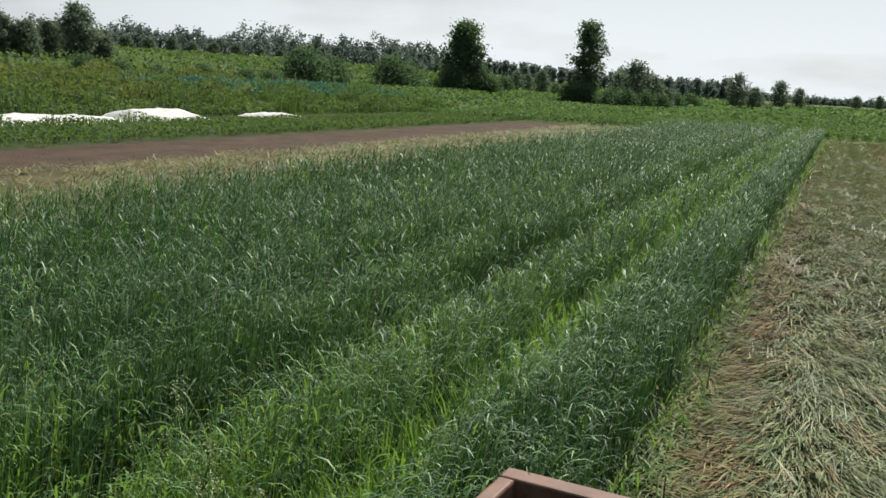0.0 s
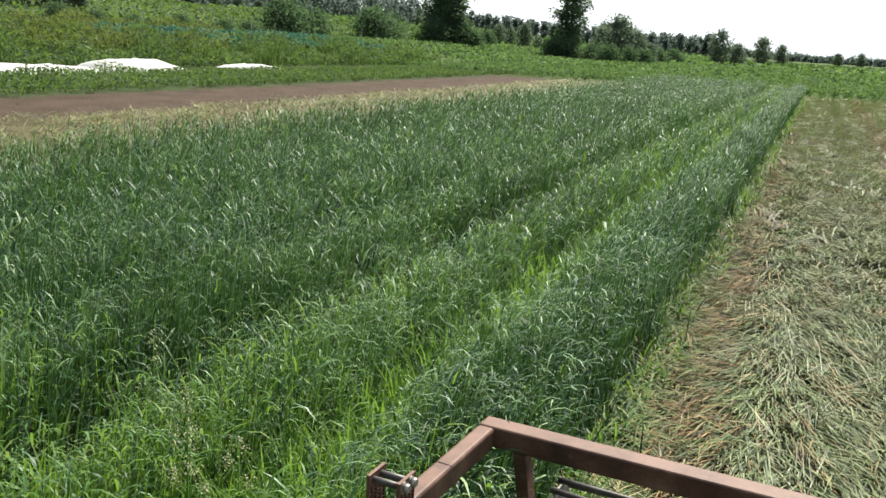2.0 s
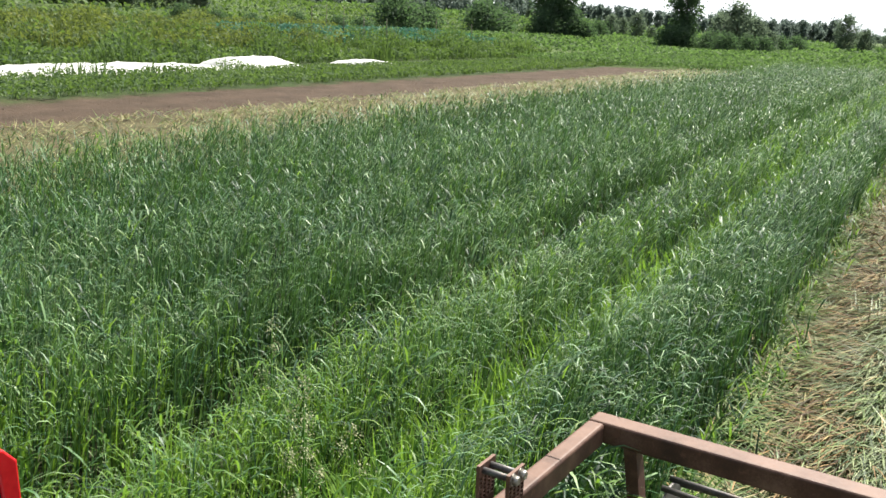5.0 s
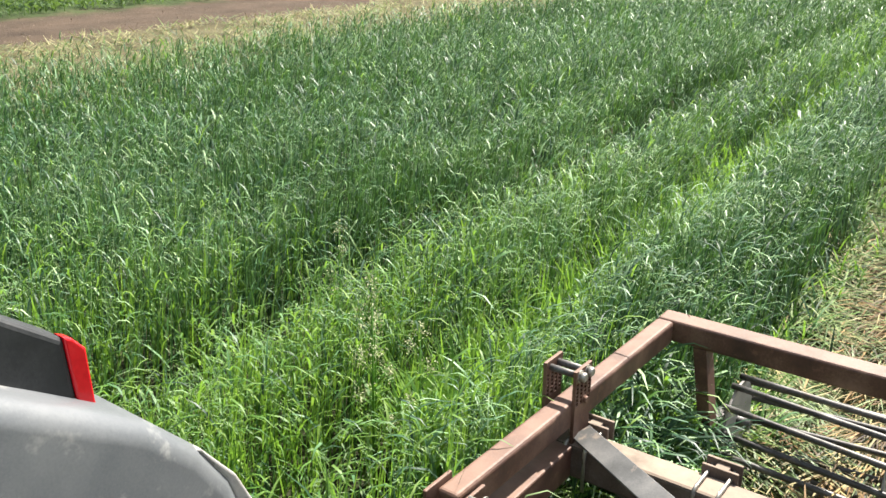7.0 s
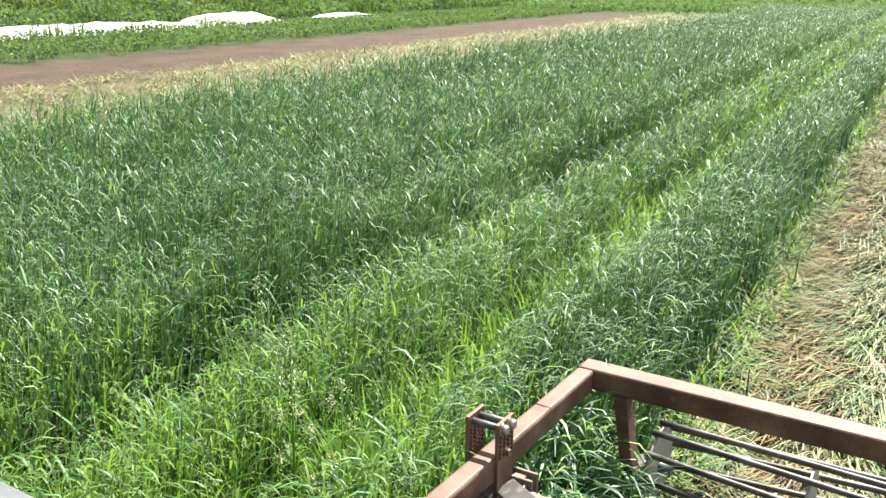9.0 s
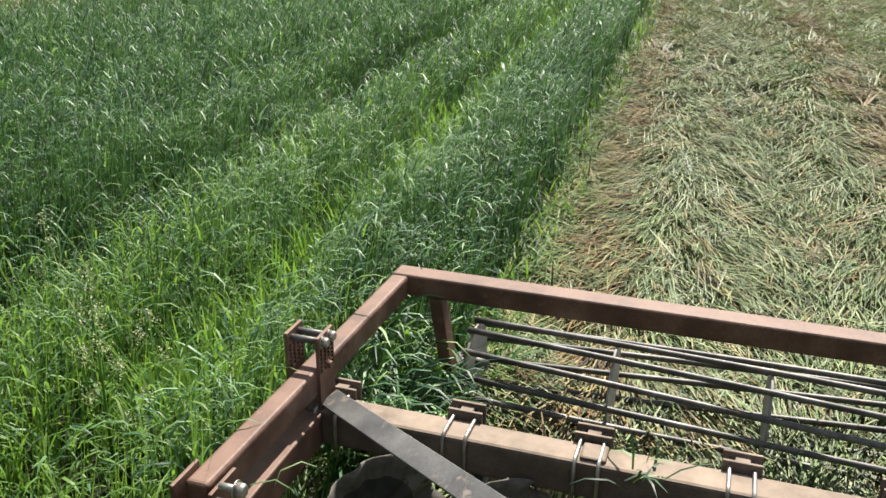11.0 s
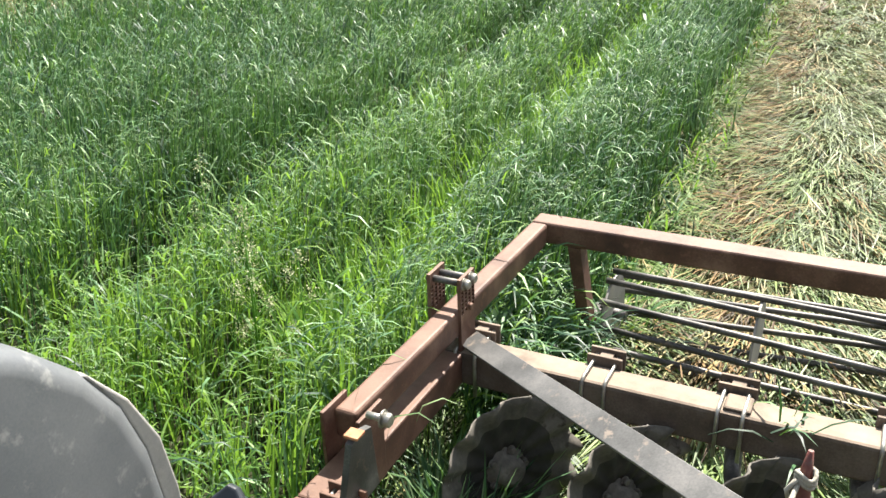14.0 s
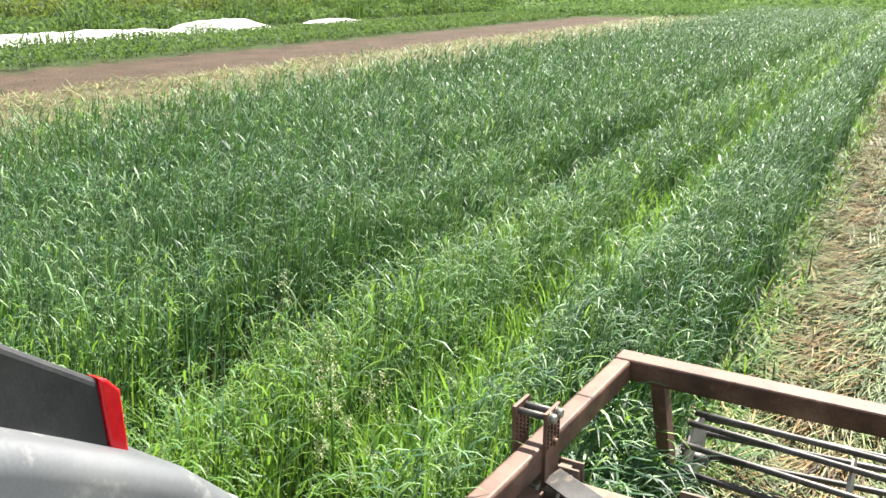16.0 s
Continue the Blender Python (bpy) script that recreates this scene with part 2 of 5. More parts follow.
STRAW = leafy("pale_straw", ((0.0, (0.13, 0.12, 0.055)), (0.5, (0.27, 0.245, 0.12)), (1.0, (0.45, 0.42, 0.24))), 0.75, 0.12, (0.5, 0.4, 0.15), 0.15)
WEED = leafy("weed_leaf", ((0.0, (0.028, 0.056, 0.026)), (0.5, (0.066, 0.112, 0.05)), (0.85, (0.12, 0.17, 0.085)), (1.0, (0.22, 0.27, 0.16))), 0.75, 0.3, (0.3, 0.5, 0.06), 0.15, 0.25)
WEED_YELLOW = leafy("yellow_green_weed", ((0.0, (0.05, 0.082, 0.034)), (0.5, (0.095, 0.138, 0.058)), (0.9, (0.14, 0.175, 0.075)), (1.0, (0.26, 0.27, 0.10))), 0.75, 0.3, (0.4, 0.5, 0.06), 0.15, 0.2)
TEAL = leafy("blue_green_leaf", ((0.0, (0.05, 0.12, 0.09)), (0.5, (0.09, 0.20, 0.15)), (1.0, (0.15, 0.29, 0.22))), 0.75, 0.2, (0.1, 0.4, 0.2), 0.15)
FIELD = leafy("field_crop_leaf", ((0.0, (0.035, 0.068, 0.026)), (0.5, (0.082, 0.145, 0.048)), (0.85, (0.14, 0.22, 0.08)), (1.0, (0.27, 0.34, 0.17))), 0.7, 0.35, (0.24, 0.42, 0.09), 0.15, 0.12)
# distance haze is painted into these three tree leaves as paler, bluer green
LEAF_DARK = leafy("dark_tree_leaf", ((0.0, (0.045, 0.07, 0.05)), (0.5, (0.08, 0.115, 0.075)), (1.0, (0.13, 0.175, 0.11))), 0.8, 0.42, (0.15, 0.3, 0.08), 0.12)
LEAF_MID_HAZED = leafy("tree_leaf", ((0.0, (0.08, 0.11, 0.085)), (0.5, (0.125, 0.165, 0.12)), (1.0, (0.18, 0.225, 0.155))), 0.9, 0.48, (0.22, 0.3, 0.18), 0.05)
LEAF_FAR_HAZED = leafy("far_tree_leaf", ((0.0, (0.075, 0.10, 0.09)), (0.5, (0.11, 0.142, 0.124)), (1.0, (0.15, 0.185, 0.158))), 0.95, 0.5, (0.22, 0.29, 0.24), 0.05)
FLOWER = leafy("cream_flower", ((0.0, (0.28, 0.31, 0.15)), (1.0, (0.52, 0.52, 0.33))), 0.7, 0.2, (0.6, 0.6, 0.3))


def ground_material():
    m, n, l, b = nodes_of("field_soil")
    pos = n.new("ShaderNodeNewGeometry")
    sep = n.new("ShaderNodeSeparateXYZ")
    l.new(pos.outputs["Position"], sep.inputs[0])
    edge, big, fine = noise_node(n, l, 0.55, 6, 0.65, True), noise_node(n, l, 0.9, 6, 0.6, True), noise_node(n, l, 24, 4, 0.7, True)
    sx = n.new("ShaderNodeMath")
    sx.operation = "MULTIPLY_ADD"
    sx.inputs[1].default_value = 3.0
    l.new(edge.outputs["Fac"], sx.inputs[0])
    l.new(sep.outputs["X"], sx.inputs[2])
    mr = n.new("ShaderNodeMapRange")
    mr.inputs["From Min"].default_value, mr.inputs["From Max"].default_value = -48.5, 11.5
    l.new(sx.outputs[0], mr.inputs["Value"])

    def at(x):
        return (x + 50) / 60
    straw, soil, weeds, oats, mulch = (0.115, 0.10, 0.054), (0.085, 0.060, 0.042), (0.045, 0.07, 0.022), (0.045, 0.05, 0.024), (0.085, 0.09, 0.042)
    zones = ramp(n, ((0.0, (0.06, 0.09, 0.028)), (at(-24), weeds), (at(-20.3), weeds), (at(-19.7), soil), (at(-15.9), soil), (at(-15.0), straw),
                     (at(-9.2), straw), (at(-8.6), oats), (at(-1.1), oats), (at(-0.6), mulch), (1.0, mulch)))
    l.new(mr.outputs["Result"], zones.inputs["Fac"])
    # past the end of the strip a leafy crop takes over
    ye = n.new("ShaderNodeMath")
    ye.operation = "MULTIPLY_ADD"
    ye.inputs[1].default_value = 4.0
    l.new(edge.outputs["Fac"], ye.inputs[0])
    l.new(sep.outputs["Y"], ye.inputs[2])
    ym = n.new("ShaderNodeMapRange")
    ym.inputs["From Min"].default_value, ym.inputs["From Max"].default_value = 58.0, 60.5
    l.new(ye.outputs[0], ym.inputs["Value"])
    mx = n.new("ShaderNodeMix")
    mx.data_type = "RGBA"
    mx.inputs["B"].default_value = (0.075, 0.115, 0.032, 1)
    l.new(ym.outputs["Result"], mx.inputs["Factor"])
    l.new(zones.outputs["Color"], mx.inputs["A"])
    # blotches and crumbs
    sc = n.new("ShaderNodeMath")
    sc.operation = "MULTIPLY"
    l.new(big.outputs["Fac"], sc.inputs[0])
    l.new(fine.outputs["Fac"], sc.inputs[1])
    vr = n.new("ShaderNodeMapRange")
    vr.inputs["From Min"].default_value, vr.inputs["From Max"].default_value = 0.12, 0.4
    vr.inputs["To Min"].default_value, vr.inputs["To Max"].default_value = 0.55, 1.35
    l.new(sc.outputs[0], vr.inputs["Value"])
    mul = n.new("ShaderNodeVectorMath")
    mul.operation = "SCALE"
    l.new(mx.outputs["Result"], mul.inputs[0])
    l.new(vr.outputs["Result"], mul.inputs["Scale"])
    l.new(mul.outputs["Vector"], b.inputs["Base Color"])
    b.inputs["Roughness"].default_value = 0.95
    b.inputs["Specular IOR Level"].default_value = 0.15
    bp = n.new("ShaderNodeBump")
    bp.inputs["Strength"].default_value, bp.inputs["Distance"].default_value = 0.7, 0.05
    l.new(fine.outputs["Fac"], bp.inputs["Height"])
    l.new(bp.outputs["Normal"], b.inputs["Normal"])
    return m


# ---- mesh helpers ----
def part(name, bm, material, parent, label=""):
    """Links a bmesh as one mesh object under a thing or a part."""
    me = bpy.data.meshes.new(name)
    bm.normal_update()
    bm.to_mesh(me)
    bm.free()
    me.materials.append(material)
    ob = new(name, me)
    ob.parent = parent
    if label:
        tagged(ob, label)
    return ob


def again(ob, m, parent=None):
    """One more part on the same mesh, at the pose m under its parent, with its sub-parts."""
    o = new(ob.name.split(".")[0], ob.data)
    o.parent = parent or ob.parent
    o.matrix_basis = m
    for c in ob.children:
        again(c, c.matrix_basis.copy(), o)
    return o


def box(bm, lo, hi, bevel=0.004, m=None, segments=2):
    """A bevelled box between two corners."""
    size = [b - a for a, b in zip(lo, hi)]
    mid = [(a + b) / 2 for a, b in zip(lo, hi)]
    r = bmesh.ops.create_cube(bm, size=1.0, matrix=Matrix.Diagonal((*size, 1)))
    vs = r["verts"]
    if bevel:
        es = list({e for v in vs for e in v.link_edges})
        g = bmesh.ops.bevel(bm, geom=es, offset=bevel, segments=segments, affect="EDGES", profile=0.5)
        vs = list({v for f in g["faces"] for v in f.verts} | {v for v in vs if v.is_valid})
        vs = list({w for v in vs for f in v.link_faces for w in f.verts})
    mm = Matrix.Translation(mid)
    if m is not None:
        mm = m @ mm
    bmesh.ops.transform(bm, matrix=mm, verts=vs)
    return bm


def beam(bm, a, b, width, height, bevel=0.006, roll=0.0):
    """A rectangular bar from a to b; width across, height upwards."""
    a, b = Vector(a), Vector(b)
    m = Matrix.Translation(a) @ (b - a).to_track_quat("Y", "Z").to_matrix().to_4x4() @ pose(0, 0, 0, 0, roll, 0)
    return box(bm, (-width / 2, 0, -height / 2), (width / 2, (b - a).length, height / 2), bevel, m)


def pipe(bm, pts, r, sides=10, closed=False, caps=True):
    """A round bar along points; r may be one radius or one for each point."""
    pts = [Vector(p) for p in pts]
    n = len(pts)
    rs = r if isinstance(r, (list, tuple)) else [r] * n
    rings, up = [], None
    for i, p in enumerate(pts):
        a = pts[(i - 1) % n] if closed or i else p
        b = pts[(i + 1) % n] if closed or i < n - 1 else p
        d = (b - a).normalized()
        if up is None:
            up = d.orthogonal().normalized()
        up = (up - d * up.dot(d)).normalized()
        s = d.cross(up)
        rings.append([bm.verts.new(p + rs[i] * (math.cos(t) * up + math.sin(t) * s)) for t in (2 * math.pi * k / sides for k in range(sides))])
    for i in range(n if closed else n - 1):
        q, w = rings[i], rings[(i + 1) % n]
        for k in range(sides):
            f = bm.faces.new((q[k], q[(k + 1) % sides], w[(k + 1) % sides], w[k]))
            f.smooth = True
    if caps and not closed:
        bm.faces.new(rings[0][::-1])
        bm.faces.new(rings[-1])
    return bm


def lathe(bm, profile, sides=24, m=None):
    """Turns (radius, height) pairs round z."""
    rings = []
    for r, z in profile:
        rings.append([bm.verts.new((r * math.cos(t), r * math.sin(t), z)) for t in (2 * math.pi * k / sides for k in range(sides))])
    made = [v for q in rings for v in q]
    for q, w in zip(rings, rings[1:]):
        for k in range(sides):
            f = bm.faces.new((q[k], q[(k + 1) % sides], w[(k + 1) % sides], w[k]))
            f.smooth = True
    bm.faces.new(rings[0][::-1])
    bm.faces.new(rings[-1])
    if m is not None:
        bmesh.ops.transform(bm, matrix=m, verts=made)
    return bm


def prism(bm, outline, depth, m=None, bevel=0.0):
    """Extrudes an outline in the xy plane by depth along z, with its edges rounded."""
    vs = [bm.verts.new((x, y, 0)) for x, y in outline]
    f = bm.faces.new(vs)
    g = bmesh.ops.extrude_face_region(bm, geom=[f])
    top = [v for v in g["geom"] if isinstance(v, bmesh.types.BMVert)]
    bmesh.ops.translate(bm, verts=top, vec=(0, 0, depth))
    made = vs + top
    bmesh.ops.recalc_face_normals(bm, faces=list({f for v in made for f in v.link_faces}))
    if bevel:
        es = [e for e in {e for v in made for e in v.link_edges} if abs(e.verts[0].co.z - e.verts[1].co.z) < 1e-6]
        g = bmesh.ops.bevel(bm, geom=es, offset=bevel, segments=3, affect="EDGES", profile=0.5)
        made = list({v for v in made if v.is_valid} | {v for f in g["faces"] for v in f.verts})
    if m is not None:
        bmesh.ops.transform(bm, matrix=m, verts=made)
    return bm


def np_mesh(name, verts, quads, tris, materials, quad_mat=None, tri_mat=None):
    """A mesh from arrays, for what nobody could count."""
    me = bpy.data.meshes.new(name)
    nq, nt = len(quads), len(tris)
    me.vertices.add(len(verts))
    me.vertices.foreach_set("co", np.asarray(verts, np.float32).ravel())
    me.loops.add(4 * nq + 3 * nt)
    me.loops.foreach_set("vertex_index", np.concatenate([np.asarray(quads, np.int32).ravel(), np.asarray(tris, np.int32).ravel()]))
    me.polygons.add(nq + nt)
    me.polygons.foreach_set("loop_start", np.concatenate([np.arange(nq) * 4, 4 * nq + np.arange(nt) * 3]).astype(np.int32))
    for m in materials:
        me.materials.append(m)
    if quad_mat is not None:
        me.polygons.foreach_set("material_index", np.concatenate([quad_mat, tri_mat]).astype(np.int32))
    me.update(calc_edges=True)
    return me


class Strips:
    """Gathers bent blades: where each is rooted, its way, length, width, first lean, droop and material."""

    def __init__(self):
        self.v, self.q, self.t, self.qm, self.tm, self.n = [], [], [], [], [], 0

    def add(self, base, turn, length, width, lean, droop, mat, seg=2, twist=None, flat=0.55):
        N = len(base)
        if N == 0:
            return
        turn, length, width, lean, droop = (np.broadcast_to(np.asarray(a, float), (N,)) for a in (turn, length, width, lean, droop))
        mat = np.broadcast_to(np.asarray(mat), (N,))
        d = np.stack([np.cos(turn), np.sin(turn), np.zeros(N)], 1)
        tw = turn + math.pi / 2 if twist is None else turn + math.pi / 2 + twist
        s = np.stack([np.cos(tw), np.sin(tw), np.zeros(N)], 1)
        p, rows = base.astype(float).copy(), []
        shape = {1: (1.0,), 2: (0.8, 1.0), 3: (0.75, 1.0, 0.75)}[seg]
        step = length / seg
        for k in range(seg):
            w = width * shape[k] * 0.5
            rows.append((p - s * w[:, None], p + s * w[:, None]))
            ang = lean + droop * (k + 0.3) / seg
            p = p + step[:, None] * (np.sin(ang)[:, None] * d + np.cos(ang)[:, None] * np.array([0, 0, 1.0]))
        V = np.concatenate([np.stack([a, b], 1) for a, b in rows] + [p[:, None, :]], 1)
        k = 2 * seg + 1
        at = self.n + np.arange(N) * k
        for i in range(seg - 1):
            self.q.append(np.stack([at + 2 * i, at + 2 * i + 1, at + 2 * i + 3, at + 2 * i + 2], 1))
            self.qm.append(mat)
        self.t.append(np.stack([at + 2 * seg - 2, at + 2 * seg - 1, at + 2 * seg], 1))
        self.tm.append(mat)
        self.v.append(V.reshape(-1, 3))
        self.n += N * k

    def leaves(self, centre, size, mat, up=0.5):
        """Folded leaf blades at random turns about centre."""
        N = len(centre)
        nrm = RNG.normal(size=(N, 3))
        nrm[:, 2] = np.abs(nrm[:, 2]) + up
        nrm /= np.linalg.norm(nrm, axis=1)[:, None]
        a = np.cross(nrm, RNG.normal(size=(N, 3)))
        a /= np.linalg.norm(a, axis=1)[:, None]
        b = np.cross(nrm, a)
        sz = np.broadcast_to(np.asarray(size, float), (N,))[:, None]
        V = np.stack([centre - a * sz * 0.6, centre + b * sz * 0.32 + nrm * sz * 0.1, centre + a * sz * 0.6, centre - b * sz * 0.32 + nrm * sz * 0.1], 1)
        at = self.n + np.arange(N) * 4
        self.t += [np.stack([at, at + 1, at + 2], 1), np.stack([at, at + 2, at + 3], 1)]
        mm = np.broadcast_to(np.asarray(mat), (N,))
        self.tm += [mm, mm]
        self.v.append(V.reshape(-1, 3))
        self.n += N * 4

    def mesh(self, name, materials):
        q = np.concatenate(self.q) if self.q else np.zeros((0, 4), np.int32)
        qm = np.concatenate(self.qm) if self.qm else np.zeros(0)
        return np_mesh(name, np.concatenate(self.v), q, np.concatenate(self.t), materials, qm, np.concatenate(self.tm))


RNG = np.random.default_rng(7)


def smooth(a, b, x):
    t = np.clip((x - a) / (b - a), 0, 1)
    return t * t * (3 - 2 * t)


def ground_z(x, y):
    """The land rises a little past the row covers."""
    x = np.asarray(x, float)
    return 1.15 * smooth(-29.0, -46.0, x) + 4.2 * smooth(-50.0, -115.0, x)


def wave(x, y, s, seed=0.0):
    """A cheap smooth noise in -1..1."""
    return (np.sin(x * s + 1.3 + seed) * np.cos(y * s * 0.83 + 2.1 * seed) + np.sin((x + y) * s * 1.71 + 0.7 + seed) * 0.6 + np.sin((x - 1.4 * y) * s * 2.3 + 4 * seed) * 0.4) / 2.0


# ---- the ground ----
def build_ground():
    xs = [-3000, -1200, -500, -250, -160, -130, -115, -100, -90, -80, -70, *range(-60, -30, 2), *[-30 + 0.5 * i for i in range(80)], *range(10, 30, 4), 40, 70, 140, 300, 1000, 3000]
    ys = [-3000, -800, -200, -60, -20, *range(-10, 70, 1), *range(70, 120, 5), 140, 200, 350, 700, 1500, 3500]
    X, Y = np.meshgrid(np.array(xs, float), np.array(ys, float))
    Z = ground_z(X, Y)
    road = smooth(-20.6, -19.8, X) * (1 - smooth(-16.2, -15.2, X)) * (1 - smooth(54, 58, Y))
    Z = Z - 0.05 * road + 0.025 * wave(X, Y, 2.1) * (np.abs(X) < 40) * (np.abs(Y) < 80) - 0.03
    nx, ny = len(xs), len(ys)
    i = np.arange(nx * ny).reshape(ny, nx)
    q = np.stack([i[:-1, :-1], i[:-1, 1:], i[1:, 1:], i[1:, :-1]], -1).reshape(-1, 4)
    me = np_mesh("ground", np.stack([X, Y, Z], -1).reshape(-1, 3), q, np.zeros((0, 3), np.int32), [ground_material()])
    me.polygons.foreach_set("use_smooth", np.ones(len(q), bool))
    tagged(new("ground", me), "flat field soil with a bare earth track and straw strip", "ground", kind="structure")


build_ground()


# ---- the disc harrow ----
AXIS = -2.8                                  # the tractor stands slightly askew to the rows
CX = 0.045                                   # middle of the implement
ZL, ZU = 0.515, 0.66                         # tops of the lower frame and of the roller frame
BASE = pose(0, 0, 0, 0, 0, AXIS)


def thing(name, m, label, category, group=""):
    ob = new(name)
    ob.matrix_world = m
    ob.empty_display_size = 0.1
    return tagged(ob, label, category, group)


def plate(bm, pts, thick):
    """A flat plate with that outline, given thickness on its back."""
    pts = [Vector(p) for p in pts]
    n = (pts[1] - pts[0]).cross(pts[2] - pts[0]).normalized() * thick
    a, b = [bm.verts.new(p) for p in pts], [bm.verts.new(p - n) for p in pts]
    bm.faces.new(a)
    bm.faces.new(b[::-1])
    for i in range(len(a)):
        j = (i + 1) % len(a)
        bm.faces.new((a[j], a[i], b[i], b[j]))
    bmesh.ops.recalc_face_normals(bm, faces=bm.faces[:])
    return bm


def bolt_mesh(bm, at, way, r=0.013, head=0.012, shank=0.05):
    """A hexagon head on a shank along way."""
    m = Matrix.Translation(at) @ Vector(way).to_track_quat("Z", "Y").to_matrix().to_4x4()
    lathe(bm, ((r * 1.05, 0), (r * 1.05, head * 0.8), (r * 0.85, head)), 6, m)
    lathe(bm, ((r * 0.55, -shank), (r * 0.55, head * 0.1)), 8, m)
    lathe(bm, ((r * 1.35, -0.003), (r * 1.35, 0.0005)), 14, m)
    return bm


def clamp(parent, x, y0, y1, ztop, zlow, material):
    """Clamp plates behind the bar's top edge and two U-bolts round the bar."""
    bm = bmesh.new()
    box(bm, (x - 0.058, y1 + 0.002, ztop - 0.035), (x + 0.058, y1 + 0.014, ztop + 0.03), 0.003)
    box(bm, (x - 0.058, y1 + 0.045, ztop - 0.035), (x + 0.058, y1 + 0.057, ztop + 0.036), 0.003)
    box(bm, (x - 0.022, y1 + 0.012, ztop - 0.03), (x + 0.022, y1 + 0.047, ztop + 0.024), 0.003)
    c = part("clamp", bm, material, parent)
    for s in (-1, 1):
        u = x + s * 0.036
        bm = bmesh.new()
        pipe(bm, ((u, y1 + 0.05, ztop + 0.012), (u, y1, ztop + 0.009), (u, y0 + 0.012, ztop + 0.009), (u, y0 - 0.004, ztop + 0.004),
                  (u, y0 - 0.009, ztop - 0.012), (u, y0 - 0.009, zlow - 0.03)), 0.0063, 8)
        bolt_mesh(bm, (u, y1 + 0.058, ztop + 0.012), (0, 1, 0), 0.011, 0.011, 0.0)
        part("u_bolt", bm, ZINC, c, "zinc-plated round steel U-bolt")
    return c


def perforated(bm, lo, hi, low, top, cols=4, rows=6):
    """An upright plate of one skin, drilled with square-cornered holes in rows between the heights low and top."""
    ys, zs = [lo[1]], [lo[2]]
    for k in range(cols):
        m = lo[1] + (hi[1] - lo[1]) * (k + 0.5) / cols
        ys += [m - 0.008, m + 0.008]
    for k in range(rows):
        m = low + (top - low) * (k + 0.5) / rows
        zs += [m - 0.0075, m + 0.0075]
    ys, zs = ys + [hi[1]], zs + [hi[2]]
    vs = {}

    def at(x, i, j):
        if (x, i, j) not in vs:
            vs[x, i, j] = bm.verts.new((x, ys[i], zs[j]))
        return vs[x, i, j]

    def solid(i, j):
        return 0 <= i < len(ys) - 1 and 0 <= j < len(zs) - 1 and not (i % 2 and j % 2)
    for i in range(len(ys) - 1):
        for j in range(len(zs) - 1):
            if not solid(i, j):
                continue
            for x in (lo[0], hi[0]):
                bm.faces.new((at(x, i, j), at(x, i + 1, j), at(x, i + 1, j + 1), at(x, i, j + 1)))
            for di, dj, p, q in ((-1, 0, (0, 0), (0, 1)), (1, 0, (1, 0), (1, 1)), (0, -1, (0, 0), (1, 0)), (0, 1, (0, 1), (1, 1))):
                if not solid(i + di, j + dj):
                    bm.faces.new([at(x, i + o[0], j + o[1]) for x, o in ((lo[0], p), (hi[0], p), (hi[0], q), (lo[0], q))])
    bmesh.ops.recalc_face_normals(bm, faces=bm.faces[:])


def notched_disc(parent):
    """A scalloped, dished disc about the local x axis, with its hub and bolts."""
    bm = bmesh.new()
    k, rings = 72, []
    for side in (0, 1):
        rows = []
        for r in (0.05, 0.11, 0.18, 0.235, 0.272):
            row = []
            for i in range(k):
                t = 2 * math.pi * i / k
                rr = r
                if r > 0.25:
                    rr = r - 0.020 * (0.5 - 0.5 * math.cos(14 * t)) ** 1.6
                dish = 0.05 * (1 - (rr / 0.272) ** 2)
                ripple = 0.020 * math.cos(14 * t) * (rr / 0.272) ** 2
                row.append(bm.verts.new((-dish + ripple + side * 0.006, rr * math.cos(t), rr * math.sin(t))))
            rows.append(row)
        for a, b in zip(rows, rows[1:]):
            for i in range(k):
                j = (i + 1) % k
                f = bm.faces.new((a[i], a[j], b[j], b[i]) if side else (a[i], b[i], b[j], a[j]))
                f.smooth = True
        rings.append(rows)
    for e in (0, -1):
        a, b = rings[0][e], rings[1][e]
        for i in range(k):
            j = (i + 1) % k
            bm.faces.new((a[i], a[j], b[j], b[i]))
    bmesh.ops.recalc_face_normals(bm, faces=bm.faces[:])
    # faces towards the centre take the darker steel
    for f in bm.faces:
        f.material_index = 1 if math.hypot(*f.calc_center_median().yz) < 0.185 else 0
    d = part("disc", bm, DISC, parent, "soil-caked notched steel disc blade")
    d.data.materials.append(DISC_DARK)
    bm = bmesh.new()
    m = pose(-0.052, 0, 0, 0, 90, 0)
    lathe(bm, ((0.075, -0.01), (0.075, 0.012), (0.055, 0.02), (0.05, 0.055), (0.03, 0.07)), 20, m)
    for i in range(5):
        t = 2 * math.pi * i / 5
        bolt_mesh(bm, (-0.03, 0.066 * math.cos(t), 0.066 * math.sin(t)), (1, 0, 0), 0.012, 0.014, 0.01)
    part("hub", bm, DISC, d, "muddy bolted disc hub")
    return d


